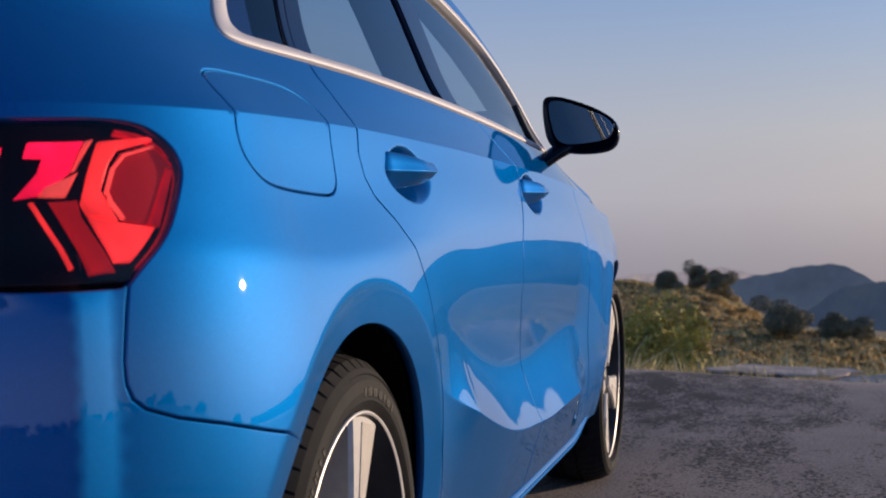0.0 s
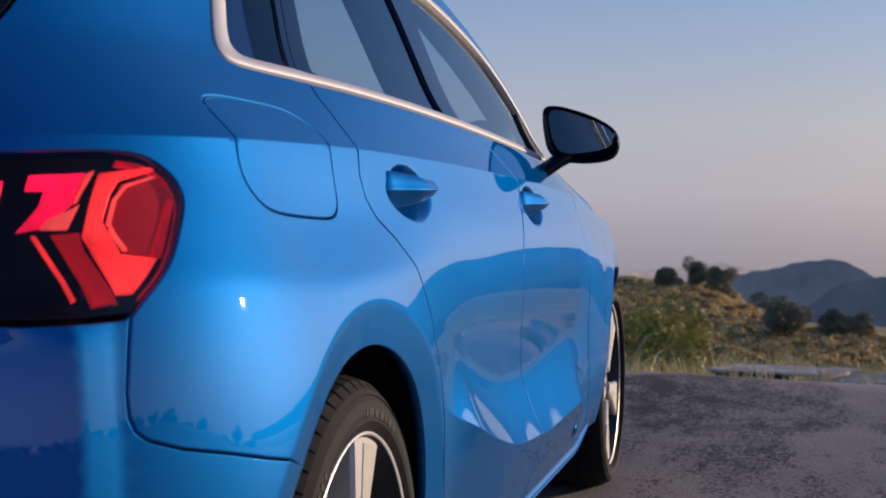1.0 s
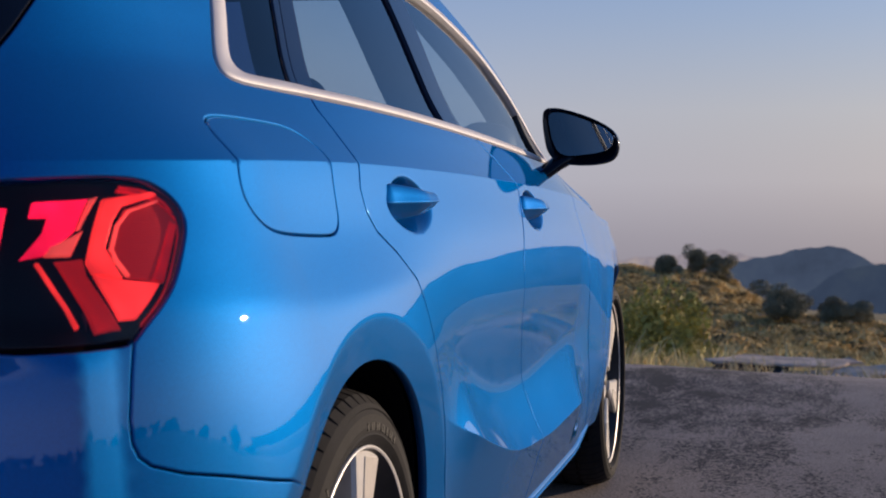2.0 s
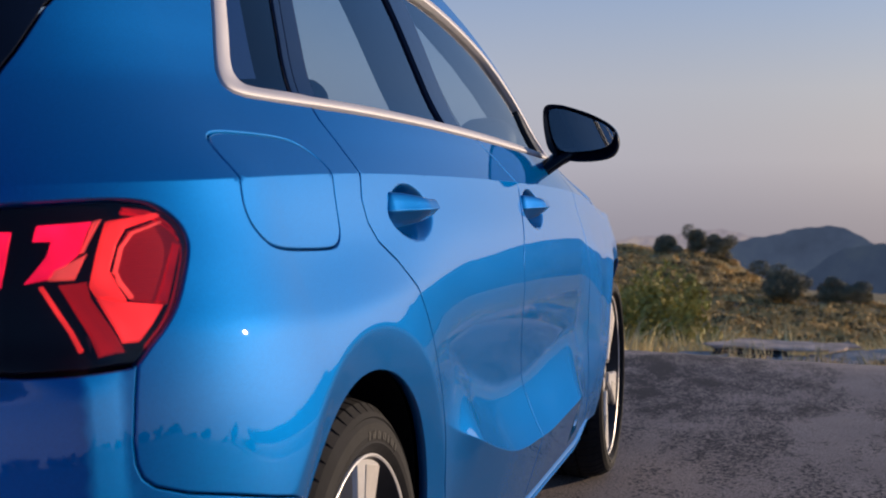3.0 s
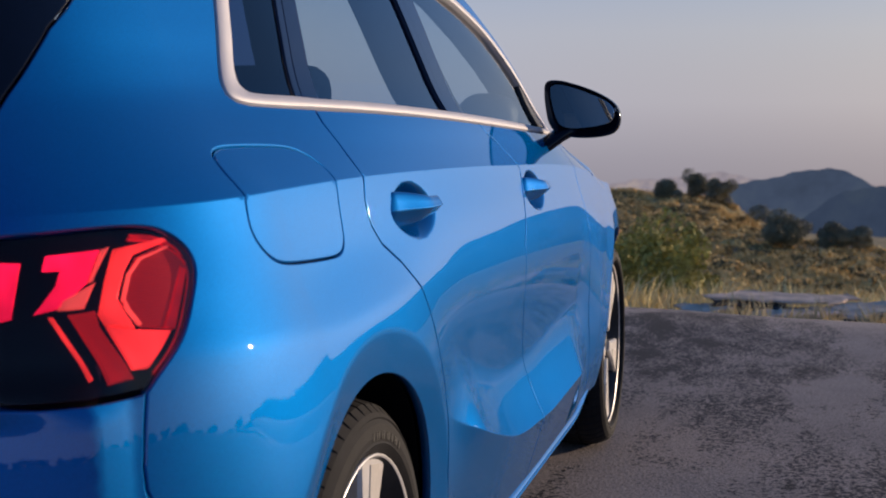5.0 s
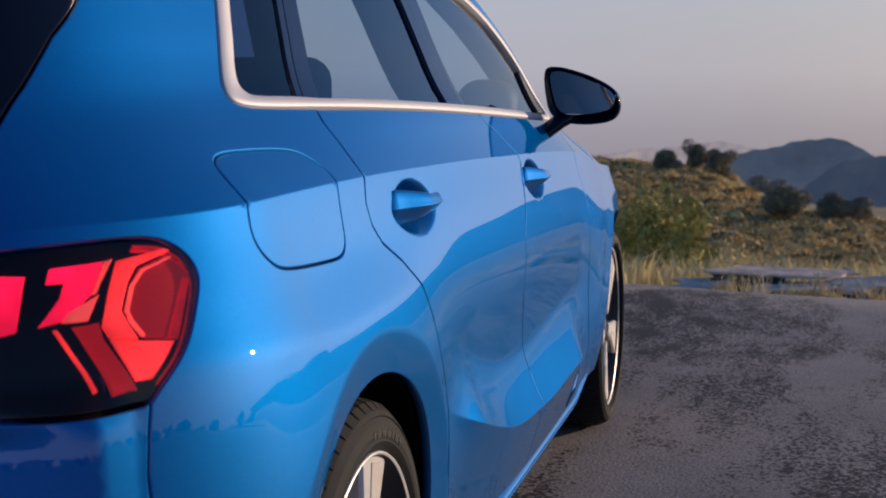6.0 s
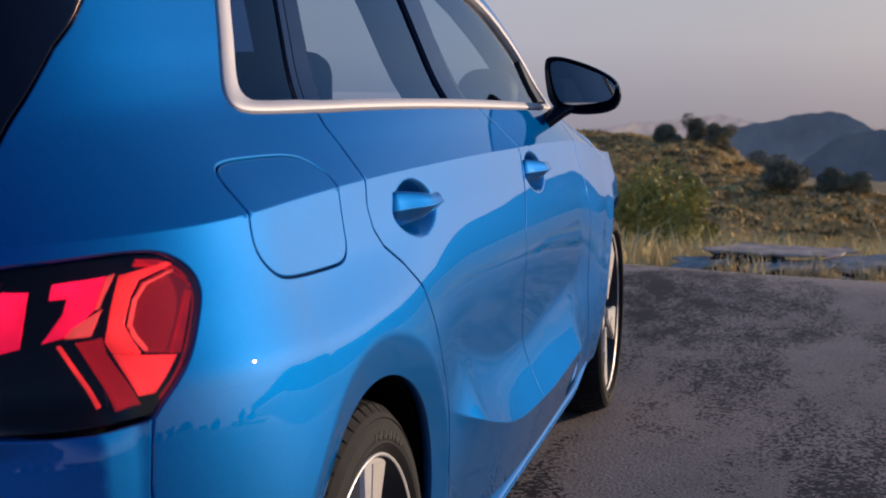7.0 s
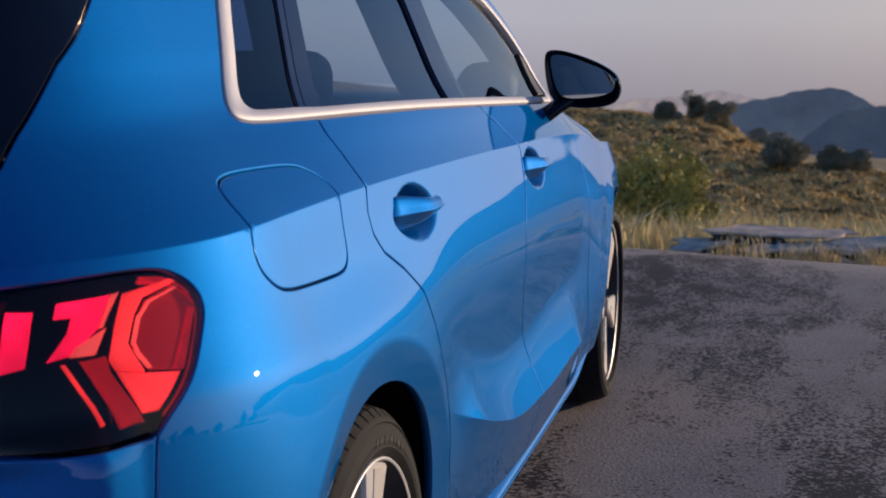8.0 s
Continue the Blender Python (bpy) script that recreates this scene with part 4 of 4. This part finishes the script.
guide("light_guide", [(-0.577, .896), (-0.515, .903), (-0.509, .899), (-0.556, .889), (-0.572, .873), (-0.588, .848), (-0.585, .837), (-0.578, .819), (-0.608, .824), (-0.612, .835), (-0.596, .865)], GUIDE_RED, .007,
      label="red hexagonal light guide")
guide("light_guide", [(-0.608, .823), (-0.578, .818), (-0.536, .813), (-0.575, .778), (-0.592, .778)], GUIDE_RED, .008, label="red hexagonal light guide")
guide("light_line", [(-0.552, .8865), (-0.510, .8955), (-0.509, .893), (-0.549, .8835), (-0.566, .870), (-0.581, .846), (-0.578, .836), (-0.570, .8215), (-0.573, .8215), (-0.582, .837), (-0.584, .848), (-0.569, .872)], GUIDE_PALE, .010)
guide("reflector", [(-0.556, .888), (-0.515, .898), (-0.494, .886), (-0.489, .872), (-0.532, .814), (-0.574, .8195), (-0.588, .845), (-0.572, .872)], GUIDE_RIB, .013, .006, "ribbed dark red reflector given a glow")
guide("reflector", [(-0.647, .838), (-0.618, .84), (-0.618, .824), (-0.594, .769), (-0.621, .768)], GUIDE_RIB_LIT, .012, .01, "ribbed dark red reflector given a glow")
guide("light_guide", [(-0.499, .874), (-0.490, .870), (-0.531, .814), (-0.546, .8165)], GUIDE_STRIP, .010, label="narrow upright red element")
guide("light_line", [(-0.664, .836), (-0.66, .836), (-0.635, .776), (-0.6385, .775)], GUIDE_RED, .009)

guide("reflector", [(-0.662, .900), (-0.588, .902), (-0.612, .862), (-0.630, .838), (-0.688, .834), (-0.655, .868), (-0.668, .884)], LAMP_GLOW_FILL, .020, .004, "dark red backing with a glow added between the light guides")
# fine ribs that follow the lens's outer edge
for k, off in enumerate((.0035, .0075)):
    rim = eased([(-.556, .9115), (-.523, .9085), (-.503, .8995), (-.489, .889), (-.4815, .8765), (-.4845, .862), (-.5005, .839), (-.5205, .812), (-.545, .789), (-.566, .771)])
    guide("edge_rib", [(u - off * .8, z - off * (.9 if z > .88 else -.2)) for u, z in rim] + [(u - off * .8 - .0016, z - off * (.9 if z > .88 else -.2) - .0012) for u, z in rim[::-1]], GUIDE_STRIP, .012, .002)
# dim optics low in the housing
for k in range(6):
    u0 = -.70 + .0125 * k
    guide("optic", [(u0, .790), (u0 + .0095, .790), (u0 + .0065, .772), (u0 + .002, .772)], LAMP_DIM, .016, .003)

twins = {}
mirror_parts(twins)
for side, rd, fd in ((1, door_r, door_f), (-1, twins[door_r], twins[door_f])):
    door_handle(*HANDLES[0], rd, side)
    door_handle(*HANDLES[1], fd, side)
    wing_mirror(side)
    wheel(0.0, side, 12)
    wheel(2.636, side, 36, 1.04)


# ---- inside the car ----
def seat(x, y, wide, back_h, rests):
    bm = loft([[(x + s * wide / 2, y + .50, z) for s, z in ((-1, .40), (1, .40), (1, .52), (-1, .52))],
               [(x + s * wide / 2, y, z) for s, z in ((-1, .36), (1, .36), (1, .48), (-1, .48))]])
    bmesh.ops.bevel(bm, geom=list(bm.edges), offset=.03, segments=2, affect="EDGES")
    part("seat_cushion", bm, FABRIC, car)
    bm = loft([[(x + s * wide / 2 * (1 - .12 * k), y - .02 - .22 * k + d, .45 + back_h * k) for s, d in ((-1, .06), (1, .06), (1, -.07), (-1, -.07))] for k in (0, .5, 1)])
    bmesh.ops.bevel(bm, geom=list(bm.edges), offset=.03, segments=2, affect="EDGES")
    part("seat_back", bm, FABRIC, car)
    for rx in rests:
        part("headrest", block(rx - .145, y - .30, .45 + back_h + .01, rx + .145, y - .19, .45 + back_h + .175, .045, 4), FABRIC, car)


seat(0, .18, 1.22, .53, (-.40, .40))
seat(-.40, 1.02, .50, .50, (-.41,))
seat(.40, 1.02, .50, .50, (.41,))
def pillar(y0, y1, lean, z0, z1, deep):
    """A padded pillar inside the window line, on both sides."""
    for side in (1, -1):
        rows = []
        for z in np.linspace(z0, z1, 10):
            a, b = y0 + lean * (z - z0), y1 + lean * (z - z0)
            w = float(half_width((a + b) / 2, z))
            rows.append([(side * x, y, z) for x, y in ((w - .018, a), (w - .018, b), (w - deep * .6, b), (w - deep, b - .02), (w - deep, a + .02), (w - deep * .6, a))])
        part("pillar_lining", loft(rows), LINER, car)


pillar(.80, 1.0, .03, .98, 1.37, .10)
pillar(.07, .16, .60, 1.03, 1.30, .07)
pillar(-.30, -.08, .55, 1.0, 1.37, .09)
for side in (1, -1):
    part("pillar_lining", sweep([(side * (float(half_width(y, z)) - .05), y, z) for y, z in ((1.93, 1.0), (1.86, 1.08), (1.74, 1.16), (1.60, 1.23), (1.42, 1.30), (1.2, 1.345))], [(.035, .03)] * 6, 8), LINER, car)
part("dashboard", block(-.70, 1.72, .62, .70, 2.12, 1.0, .06, 3), BLACK_TRIM, car)
# dark dome added in place of the door mirror's reflection in the side glass
part("mirror_reflection_dome", block(.57, 1.71, .90, .73, 1.95, 1.088, .062, 5), BLACK_TRIM, car, "dark dome added for the door mirror's reflection in the glass")
part("steering_wheel", sweep([(-.37 + .185 * math.cos(a), 1.55 - .06 * math.sin(a), .88 + .175 * math.sin(a)) for a in np.linspace(0, 2 * math.pi, 33)], .016, 8), BLACK_TRIM, car)
part("cabin_floor", block(-.75, -.5, .30, .75, 2.0, .34, .01), FABRIC, car)
for side in (1, -1):
    part("door_card", loft([[(side * (float(half_width(y, 1.0)) - .05 - d), y, z) for z, d in ((.32, -.04), (.6, -.05), (.9, -.02), (1.0, .0), (1.0, .03), (.3, .02))] for y in np.linspace(-.2, 1.85, 20)],
                            cap=True), FABRIC, car)


# ---- ground ----
edge_y = spline([-60, -6, 0, .53, 1.2, 1.87, 4, 8, 60], [5.9, 5.9, 5.85, 5.86, 5.65, 5.5, 5.2, 5.0, 5.0])


land_back = spline([-4000, -400, -90, -60, -20, 0, 4, 5.0, 5.4, 6.0, 7.5, 10, 14, 20, 30, 42, 60, 72, 90, 130, 300, 900, 4000],
                   [-40, -6, -.5, 0, 0, 0, 0, 0, 0.0, -.03, -.27, -.70, -1.25, -2.1, -2.9, -3.35, -3.5, -3.45, -4.6, -9, -45, -120, -340])
crest_side = spline([-60, -20, -12, -8, -5.2, -2.5, 0, 3, 9, 20, 60], [3.2, 2.0, 1.1, .80, .50, .25, -1.2, -2.4, -3.6, -5, -9])
slope_side = spline([-60, -20, -8, -2, 1, 4, 6, 10, 20, 60], [2.0, 1.0, .3, .0, -.15, -.35, -.9, -2.2, -4, -8])


def relief(x, y):
    """The height of the land."""
    y = np.asarray(y, float)
    x = np.asarray(x, float)
    ys = y - (edge_y(x) - 5.7)
    ys = np.where(y < 20, ys, y)
    z = land_back(ys)
    hill = smooth(24, 48, y) * (1 - smooth(78, 140, y))
    far = smooth(54, 68, y)
    z = z + hill * (slope_side(x) * (1 - far) + crest_side(x) * far)
    lump = np.sin(x * .9 + y * .31) * np.sin(y * .53 - x * .2) + .6 * np.sin(x * 2.1 - y * .7)
    z = z + .10 * lump * smooth(12, 30, y)
    # land rises a little off to the right, past the asphalt
    z = z + 0.5 * smooth(13, 36, x) * (1 - smooth(50, 90, y)) * smooth(-90, -30, y) - 8 * smooth(90, 400, np.abs(x))
    return z


def stretch(a, b, near, n):
    """n places from a to b, dense about near."""
    s = np.linspace(-1, 1, n)
    w = np.sign(s) * np.abs(s) ** 3.2
    return np.where(w < 0, near + (near - a) * w, near + (b - near) * w)


gx = stretch(-2500, 2500, 1.0, 221)
gy = np.unique(np.r_[stretch(-2500, 3500, 6.0, 281), np.linspace(5, 90, 200)])
X, Y = np.meshgrid(gx, gy)
Z = relief(X, Y)
nx = len(gx)
verts = np.stack([X.ravel(), Y.ravel(), Z.ravel()], 1)
faces = [(j * nx + i, j * nx + i + 1, (j + 1) * nx + i + 1, (j + 1) * nx + i) for j in range(len(gy) - 1) for i in range(nx - 1)]
me = mesh_from("ground", verts, faces)
wild = np.maximum(smooth(.7, 1.1, verts[:, 1] - edge_y(verts[:, 0]) + .08 * np.sin(verts[:, 0] * 9)), smooth(11, 14, np.abs(verts[:, 0] - 1)))
wild = np.maximum(wild, smooth(-20, -24, verts[:, 1]))
att = me.attributes.new("wild", "FLOAT", "POINT")
att.data.foreach_set("value", wild.astype(float))
ground = part_mesh("ground", me, ASPHALT)
tagged(ground, "worn cracked asphalt giving way to dry grassland", "ground", kind="structure")


# ---- scrub ----
def blades(name, spots, height, width, mat, label, lean=.35, per=1, kind="stuff", category="grass"):
    """Tufts of bent blades at the spots, in one mesh."""
    rng = np.random.default_rng(7)
    q = np.repeat(np.array(spots), per, 0)
    n = len(q)
    a, r = rng.uniform(0, 2 * math.pi, n), rng.uniform(0, .06, n) * q[:, 2] * 2
    bx, by = q[:, 0] + r * np.cos(a), q[:, 1] + r * np.sin(a)
    base = np.stack([bx, by, relief(bx, by) - .01], 1)
    h = height * q[:, 2] * rng.uniform(.5, 1.15, n)
    w, t = width * rng.uniform(.7, 1.3, n), rng.uniform(0, math.pi, n)
    tip = np.stack([rng.normal(0, lean, n) * h, rng.normal(0, lean, n) * h, h], 1)
    c = np.stack([w * np.cos(t), w * np.sin(t), 0 * t], 1)
    mid = tip * np.array((.4, .4, .6))
    vs = np.stack([base - c, base + c, base + mid + c * .7, base + mid - c * .7, base + tip], 1).reshape(-1, 3)
    k = 5 * np.arange(n)
    fs = [(i, i + 1, i + 2, i + 3) for i in k] + [(i + 3, i + 2, i + 4) for i in k]
    ob = part_mesh(name, mesh_from(name, vs, fs), mat, smooth_faces=False)
    return tagged(ob, label, category, kind=kind)


def foliage(rng, centre, radius, count, leaf):
    """Many small leaves through a lumpy crown."""
    lumps = np.array([(0, 0, 0, .74)] * 3 + [(*rng.normal(0, .36, 3), rng.uniform(.35, .6)) for _ in range(11)])
    pick = lumps[rng.integers(len(lumps), size=count)]
    d = rng.normal(0, 1, (count, 3))
    d /= np.linalg.norm(d, axis=1)[:, None]
    p = np.array(centre) + (pick[:, :3] + d * pick[:, 3:] * rng.uniform(.7, 1.05, (count, 1))) * np.array(radius)
    return leaves_at(rng, p, d, leaf * rng.uniform(.6, 1.4, (count, 1)), .35, .6)


def leaves_at(rng, p, d, l, wide, long):
    """A four-cornered leaf at each place, roughly facing along d."""
    n = len(p)
    a = np.cross(d, rng.normal(0, 1, (n, 3)))
    a /= np.linalg.norm(a, axis=1)[:, None] + 1e-9
    b = np.cross(a, d + .8 * rng.normal(0, 1, (n, 3)))
    b /= np.linalg.norm(b, axis=1)[:, None] + 1e-9
    vs = np.stack([p - a * l * wide, p + b * l * long, p + a * l * wide, p - b * l * long], 1).reshape(-1, 3)
    return vs, np.arange(4 * n).reshape(-1, 4)


def tree(name, x, y, radius, height, count, leaf, mat, label, category, seed, trunk=.12, sink=0.0):
    """A tapered trunk with limbs and a ragged crown."""
    rng = np.random.default_rng(seed)
    z = float(relief(x, y)) - sink
    root = tagged(empty(name, x, y, z), label, category)
    bm = sweep([(0, 0, -.1), (trunk * .3, 0, height * .25), (-trunk * .3, trunk * .2, height * .55)], [trunk, trunk * .8, trunk * .45], 8)
    part("trunk", bm, BARK, root)
    for k in range(4):
        a = rng.uniform(0, 6.28)
        part("limb", sweep([(0, 0, height * .25), (radius * .3 * math.cos(a), radius * .3 * math.sin(a), height * .5), (radius * .6 * math.cos(a), radius * .6 * math.sin(a), height * .72)],
                           [trunk * .6, trunk * .4, trunk * .15], 6), BARK, root)
    vs, fs = foliage(rng, (0, 0, height * .5), (radius, radius, height * .5), count, leaf)
    part_mesh("crown", mesh_from("crown", vs, fs), mat, root, smooth_faces=False)
    return root


# hill-top trees and shrubs
for n, (x, y, r, h, mat) in enumerate(((-5.0, 72, .78, 1.2, LEAF_DARK), (-3.4, 72, .7, 1.6, LEAF_DARK), (-2.35, 71.5, .75, 1.15, LEAF_DARK))):
    tree("tree", x, y, r, h, 9000, .065, mat, "small dark round tree on the hill crest", "tree", 20 + n, .09)
for n, (x, y, r, h) in enumerate(((1.08, 52, 1.05, 1.55), (2.9, 52, .72, 1.0), (3.7, 52.2, .62, .75))):
    tree("tree", x, y, r, h, 11000, .06, LEAF_DARK, "dark rounded scrub tree on the slope", "tree", 40 + n, .1)
for n, (x, y, r, h) in enumerate(((-.55, 20.0, .50, 1.70), (-1.15, 20.6, .46, 1.42), (-.12, 19.6, .34, 1.28), (.14, 20.2, .25, .85))):
    tree("shrub", x, y, r, h, 4200, .055, LEAF, "yellow-green leafy shrub beyond the asphalt edge", "shrub", 60 + n, .03)
# shrubs off to the side, mirrored in the paint
for n in range(60):
    rng = np.random.default_rng(90 + n)
    a = radians(18 + 3.0 * n + rng.uniform(-1.2, 1.2))
    d = rng.uniform(38, 70)
    tree("shrub", 1 + d * math.sin(a), d * math.cos(a) - 2, rng.uniform(1.0, 2.4), rng.uniform(.5, 1.1), 600, .3, LEAF_DARK, "dark scrub bush on the plain", "shrub", 120 + n, .1)

rng = np.random.default_rng(3)
# low scrub mounds and grass over the hill
def mounds(name, spots, mat, label, leaves=80, leaf=.06, flat=.5):
    rng = np.random.default_rng(11)
    q = np.repeat(np.array(spots), leaves, 0)
    n = len(q)
    d = rng.normal(0, 1, (n, 3))
    d[:, 2] = np.abs(d[:, 2])
    d /= np.linalg.norm(d, axis=1)[:, None]
    p = np.stack([q[:, 0], q[:, 1], relief(q[:, 0], q[:, 1]) - .05], 1) + d * q[:, 2:] * np.array((1, 1, flat)) * rng.uniform(.75, 1.05, (n, 1))
    vs, fs = leaves_at(rng, p, d, leaf * np.sqrt(q[:, 2:] / .4) * rng.uniform(.7, 1.5, (n, 1)), .8, .8)
    return tagged(part_mesh(name, mesh_from(name, vs, fs), mat, smooth_faces=False), label, "scrub", kind="stuff")


def scatter(n, y0, y1, x0, x1, r0, r1):
    out = []
    for _ in range(n):
        y = rng.uniform(y0, y1)
        out.append((rng.uniform(x0, x1) * (.3 + y / 78 * .9), y, rng.uniform(r0, r1)))
    return out


mounds("golden_scrub", scatter(1700, 30, 76, -15, 9, .22, .55), HILL_GRASS, "low golden dry scrub over the hillside")
mounds("olive_scrub", scatter(430, 33, 74, -15, 9, .25, .6), SCRUB, "low dark olive bushes over the hillside")
blades("hill_grass", scatter(9000, 24, 78, -15, 9, .6, 1.4), .20, .022, HILL_GRASS, "dry grass over the hillside", .4, 3)
spots = [(rng.uniform(-3, 6), rng.uniform(11.2, 27), rng.uniform(.6, 1.4)) for _ in range(4600)]
blades("dry_grass", spots, .42, .012, DRY_GRASS, "pale dry grass beyond the slabs", .35, 5)
spots = []
for x in (-.35, .0, .3, .95, 1.12, 1.38, 1.50, 1.72, 1.95, 2.06, 2.28, 2.6):
    y0 = 9.1 + rng.uniform(-.5, .4) if x > .5 else float(edge_y(x)) + rng.uniform(.3, 1.5)
    for _ in range(rng.integers(6, 16)):
        spots.append((x + rng.normal(0, .045), y0 + rng.normal(0, .08), rng.uniform(.5, 1.1)))
blades("verge_grass", spots, .29, .005, STRAW, "sparse dry tufts along the asphalt edge", .3, 7)


# ---- broken slabs ----
def slab(points, z, thick, tilt, seed, mat):
    """A broken plate with a ragged edge, its top at height z."""
    rng = np.random.default_rng(seed)
    p = dense(np.array(points, float), .11)
    p = p + rng.normal(0, .045, p.shape)
    c = p.mean(0)
    rings = []
    for k, dz in ((.96, 0), (1.0, thick * .25), (1.012, thick * .6), (.995, thick * .92), (.97, thick)):
        rings.append([((q[0] - c[0]) * k + rng.normal(0, .006), (q[1] - c[1]) * k, dz - thick + rng.normal(0, .003)) for q in p])
    ob = part("slab", loft(rings), mat, smooth_faces=False)
    ob.matrix_world = Matrix.Translation((c[0], c[1], z)) @ Euler((radians(tilt[0]), radians(tilt[1]), 0)).to_matrix().to_4x4()
    return tagged(ob, "thin pale broken concrete slab lying on a heap" if mat is STONE else "broken concrete block coloured near-black as shade under thin slabs", "slab", "heap of broken slabs")


# the lower blocks take the near-black tone, as shade under the pale plates
for n, (points, z, thick, tilt, mat) in enumerate((
        ([(.66, 10.45), (1.2, 10.3), (1.82, 10.35), (1.9, 10.75), (.95, 10.85)], -.468, .020, (2.0, .6), STONE),
        ([(1.06, 9.95), (1.45, 9.88), (1.72, 9.98), (1.80, 10.3), (1.20, 10.35)], -.535, .022, (2, -2.5), STONE),
        ([(1.78, 9.9), (2.05, 9.78), (2.34, 9.88), (2.40, 10.35), (1.84, 10.42)], -.488, .030, (3, -5), STONE),
        ([(.45, 10.0), (.72, 9.9), (.95, 10.1), (1.0, 10.5), (.5, 10.6)], -.545, .022, (2, -6), STONE),
        ([(.80, 10.3), (1.1, 10.2), (1.36, 10.25), (1.4, 10.9), (.85, 10.95)], -.515, .030, (0, 2), STONE_SHADED),
        ([(.78, 10.2), (1.2, 10.1), (1.62, 10.15), (1.7, 10.9), (.85, 10.95)], -.60, .06, (0, -1), STONE_SHADED),
        ([(1.62, 10.05), (2.1, 9.9), (2.45, 10.0), (2.5, 10.8), (1.7, 10.8)], -.575, .05, (0, 3), STONE_SHADED),
        ([(1.45, 9.95), (2.0, 9.82), (2.42, 9.95), (2.5, 10.7), (1.6, 10.7)], -.66, .06, (0, 1.5), STONE_SHADED),
        ([(.56, 9.95), (1.0, 9.85), (1.40, 9.9), (1.45, 10.5), (.66, 10.55)], -.66, .06, (1, 2), STONE_SHADED),
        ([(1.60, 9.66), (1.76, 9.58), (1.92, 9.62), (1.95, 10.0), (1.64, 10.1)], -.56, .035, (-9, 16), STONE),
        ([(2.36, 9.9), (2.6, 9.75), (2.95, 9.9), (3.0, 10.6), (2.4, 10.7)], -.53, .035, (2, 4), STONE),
        ([(2.3, 9.95), (2.6, 9.8), (3.0, 9.95), (3.1, 10.6), (2.35, 10.7)], -.63, .06, (0, -1), STONE_SHADED),
        ([(.9, 9.8), (1.2, 9.7), (1.5, 9.8), (1.5, 10.3), (.95, 10.3)], -.72, .08, (2, -2), STONE_SHADED))):
    slab(points, z, thick, tilt, n + 1, mat)


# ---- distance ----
# aerial haze is painted as emission colour; the ridges take no light
def haze_glow_material(name, color):
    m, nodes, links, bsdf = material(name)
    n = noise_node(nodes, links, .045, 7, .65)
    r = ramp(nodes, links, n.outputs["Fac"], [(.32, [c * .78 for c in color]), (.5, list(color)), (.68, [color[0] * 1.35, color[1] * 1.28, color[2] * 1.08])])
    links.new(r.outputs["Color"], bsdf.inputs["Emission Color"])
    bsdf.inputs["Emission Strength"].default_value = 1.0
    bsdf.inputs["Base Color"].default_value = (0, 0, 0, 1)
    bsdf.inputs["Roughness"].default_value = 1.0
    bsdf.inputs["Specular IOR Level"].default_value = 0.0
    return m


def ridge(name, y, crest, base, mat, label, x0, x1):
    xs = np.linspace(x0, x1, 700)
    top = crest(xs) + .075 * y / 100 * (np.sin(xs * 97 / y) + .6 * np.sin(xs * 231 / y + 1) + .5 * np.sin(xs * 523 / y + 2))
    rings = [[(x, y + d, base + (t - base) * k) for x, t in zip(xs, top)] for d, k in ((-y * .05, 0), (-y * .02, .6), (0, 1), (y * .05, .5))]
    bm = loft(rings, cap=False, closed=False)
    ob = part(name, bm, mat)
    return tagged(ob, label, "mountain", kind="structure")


# the near crest's unseen right end is raised, to mirror dark in the doors
ridge("backdrop_near", 600, spline([-400, -100, -60, -40, -26, -12, 3, 20, 26, 32, 42, 55, 70, 100, 150, 220, 300, 400, 560, 800], [-60, -46, -40, -32, -26.5, -22.8, -20, -19.4, -21.2, -25.2, -25, -14, 2, 13, 9, -4, -16, -24, -30, -40]), -120, haze_glow_material("blue_haze_glow", (.050, .070, .118)), "distant wooded hill glowing in a hazy blue", -400, 800)
ridge("backdrop_far", 2200, spline([-1500, -300, -180, -90, -40, 30, 120, 400, 1500], [-80, -100, -84, -80, -90, -77, -92, -80, -80]), -400, haze_glow_material("pale_haze_glow", (.285, .250, .290)), "pale far mountains, the haze put into their glow", -1500, 1500)
ridge("backdrop_middle", 420, spline([-60, 0, 5, 8.8, 12.6, 15.5, 20.2, 25.8, 40, 80, 300], [-60, -32, -26.1, -23.1, -20.4, -18.8, -17.9, -17.6, -19, -30, -60]), -90, haze_glow_material("dark_blue_haze_glow", (.036, .053, .094)), "nearer wooded slope glowing in a hazy blue", -60, 300)
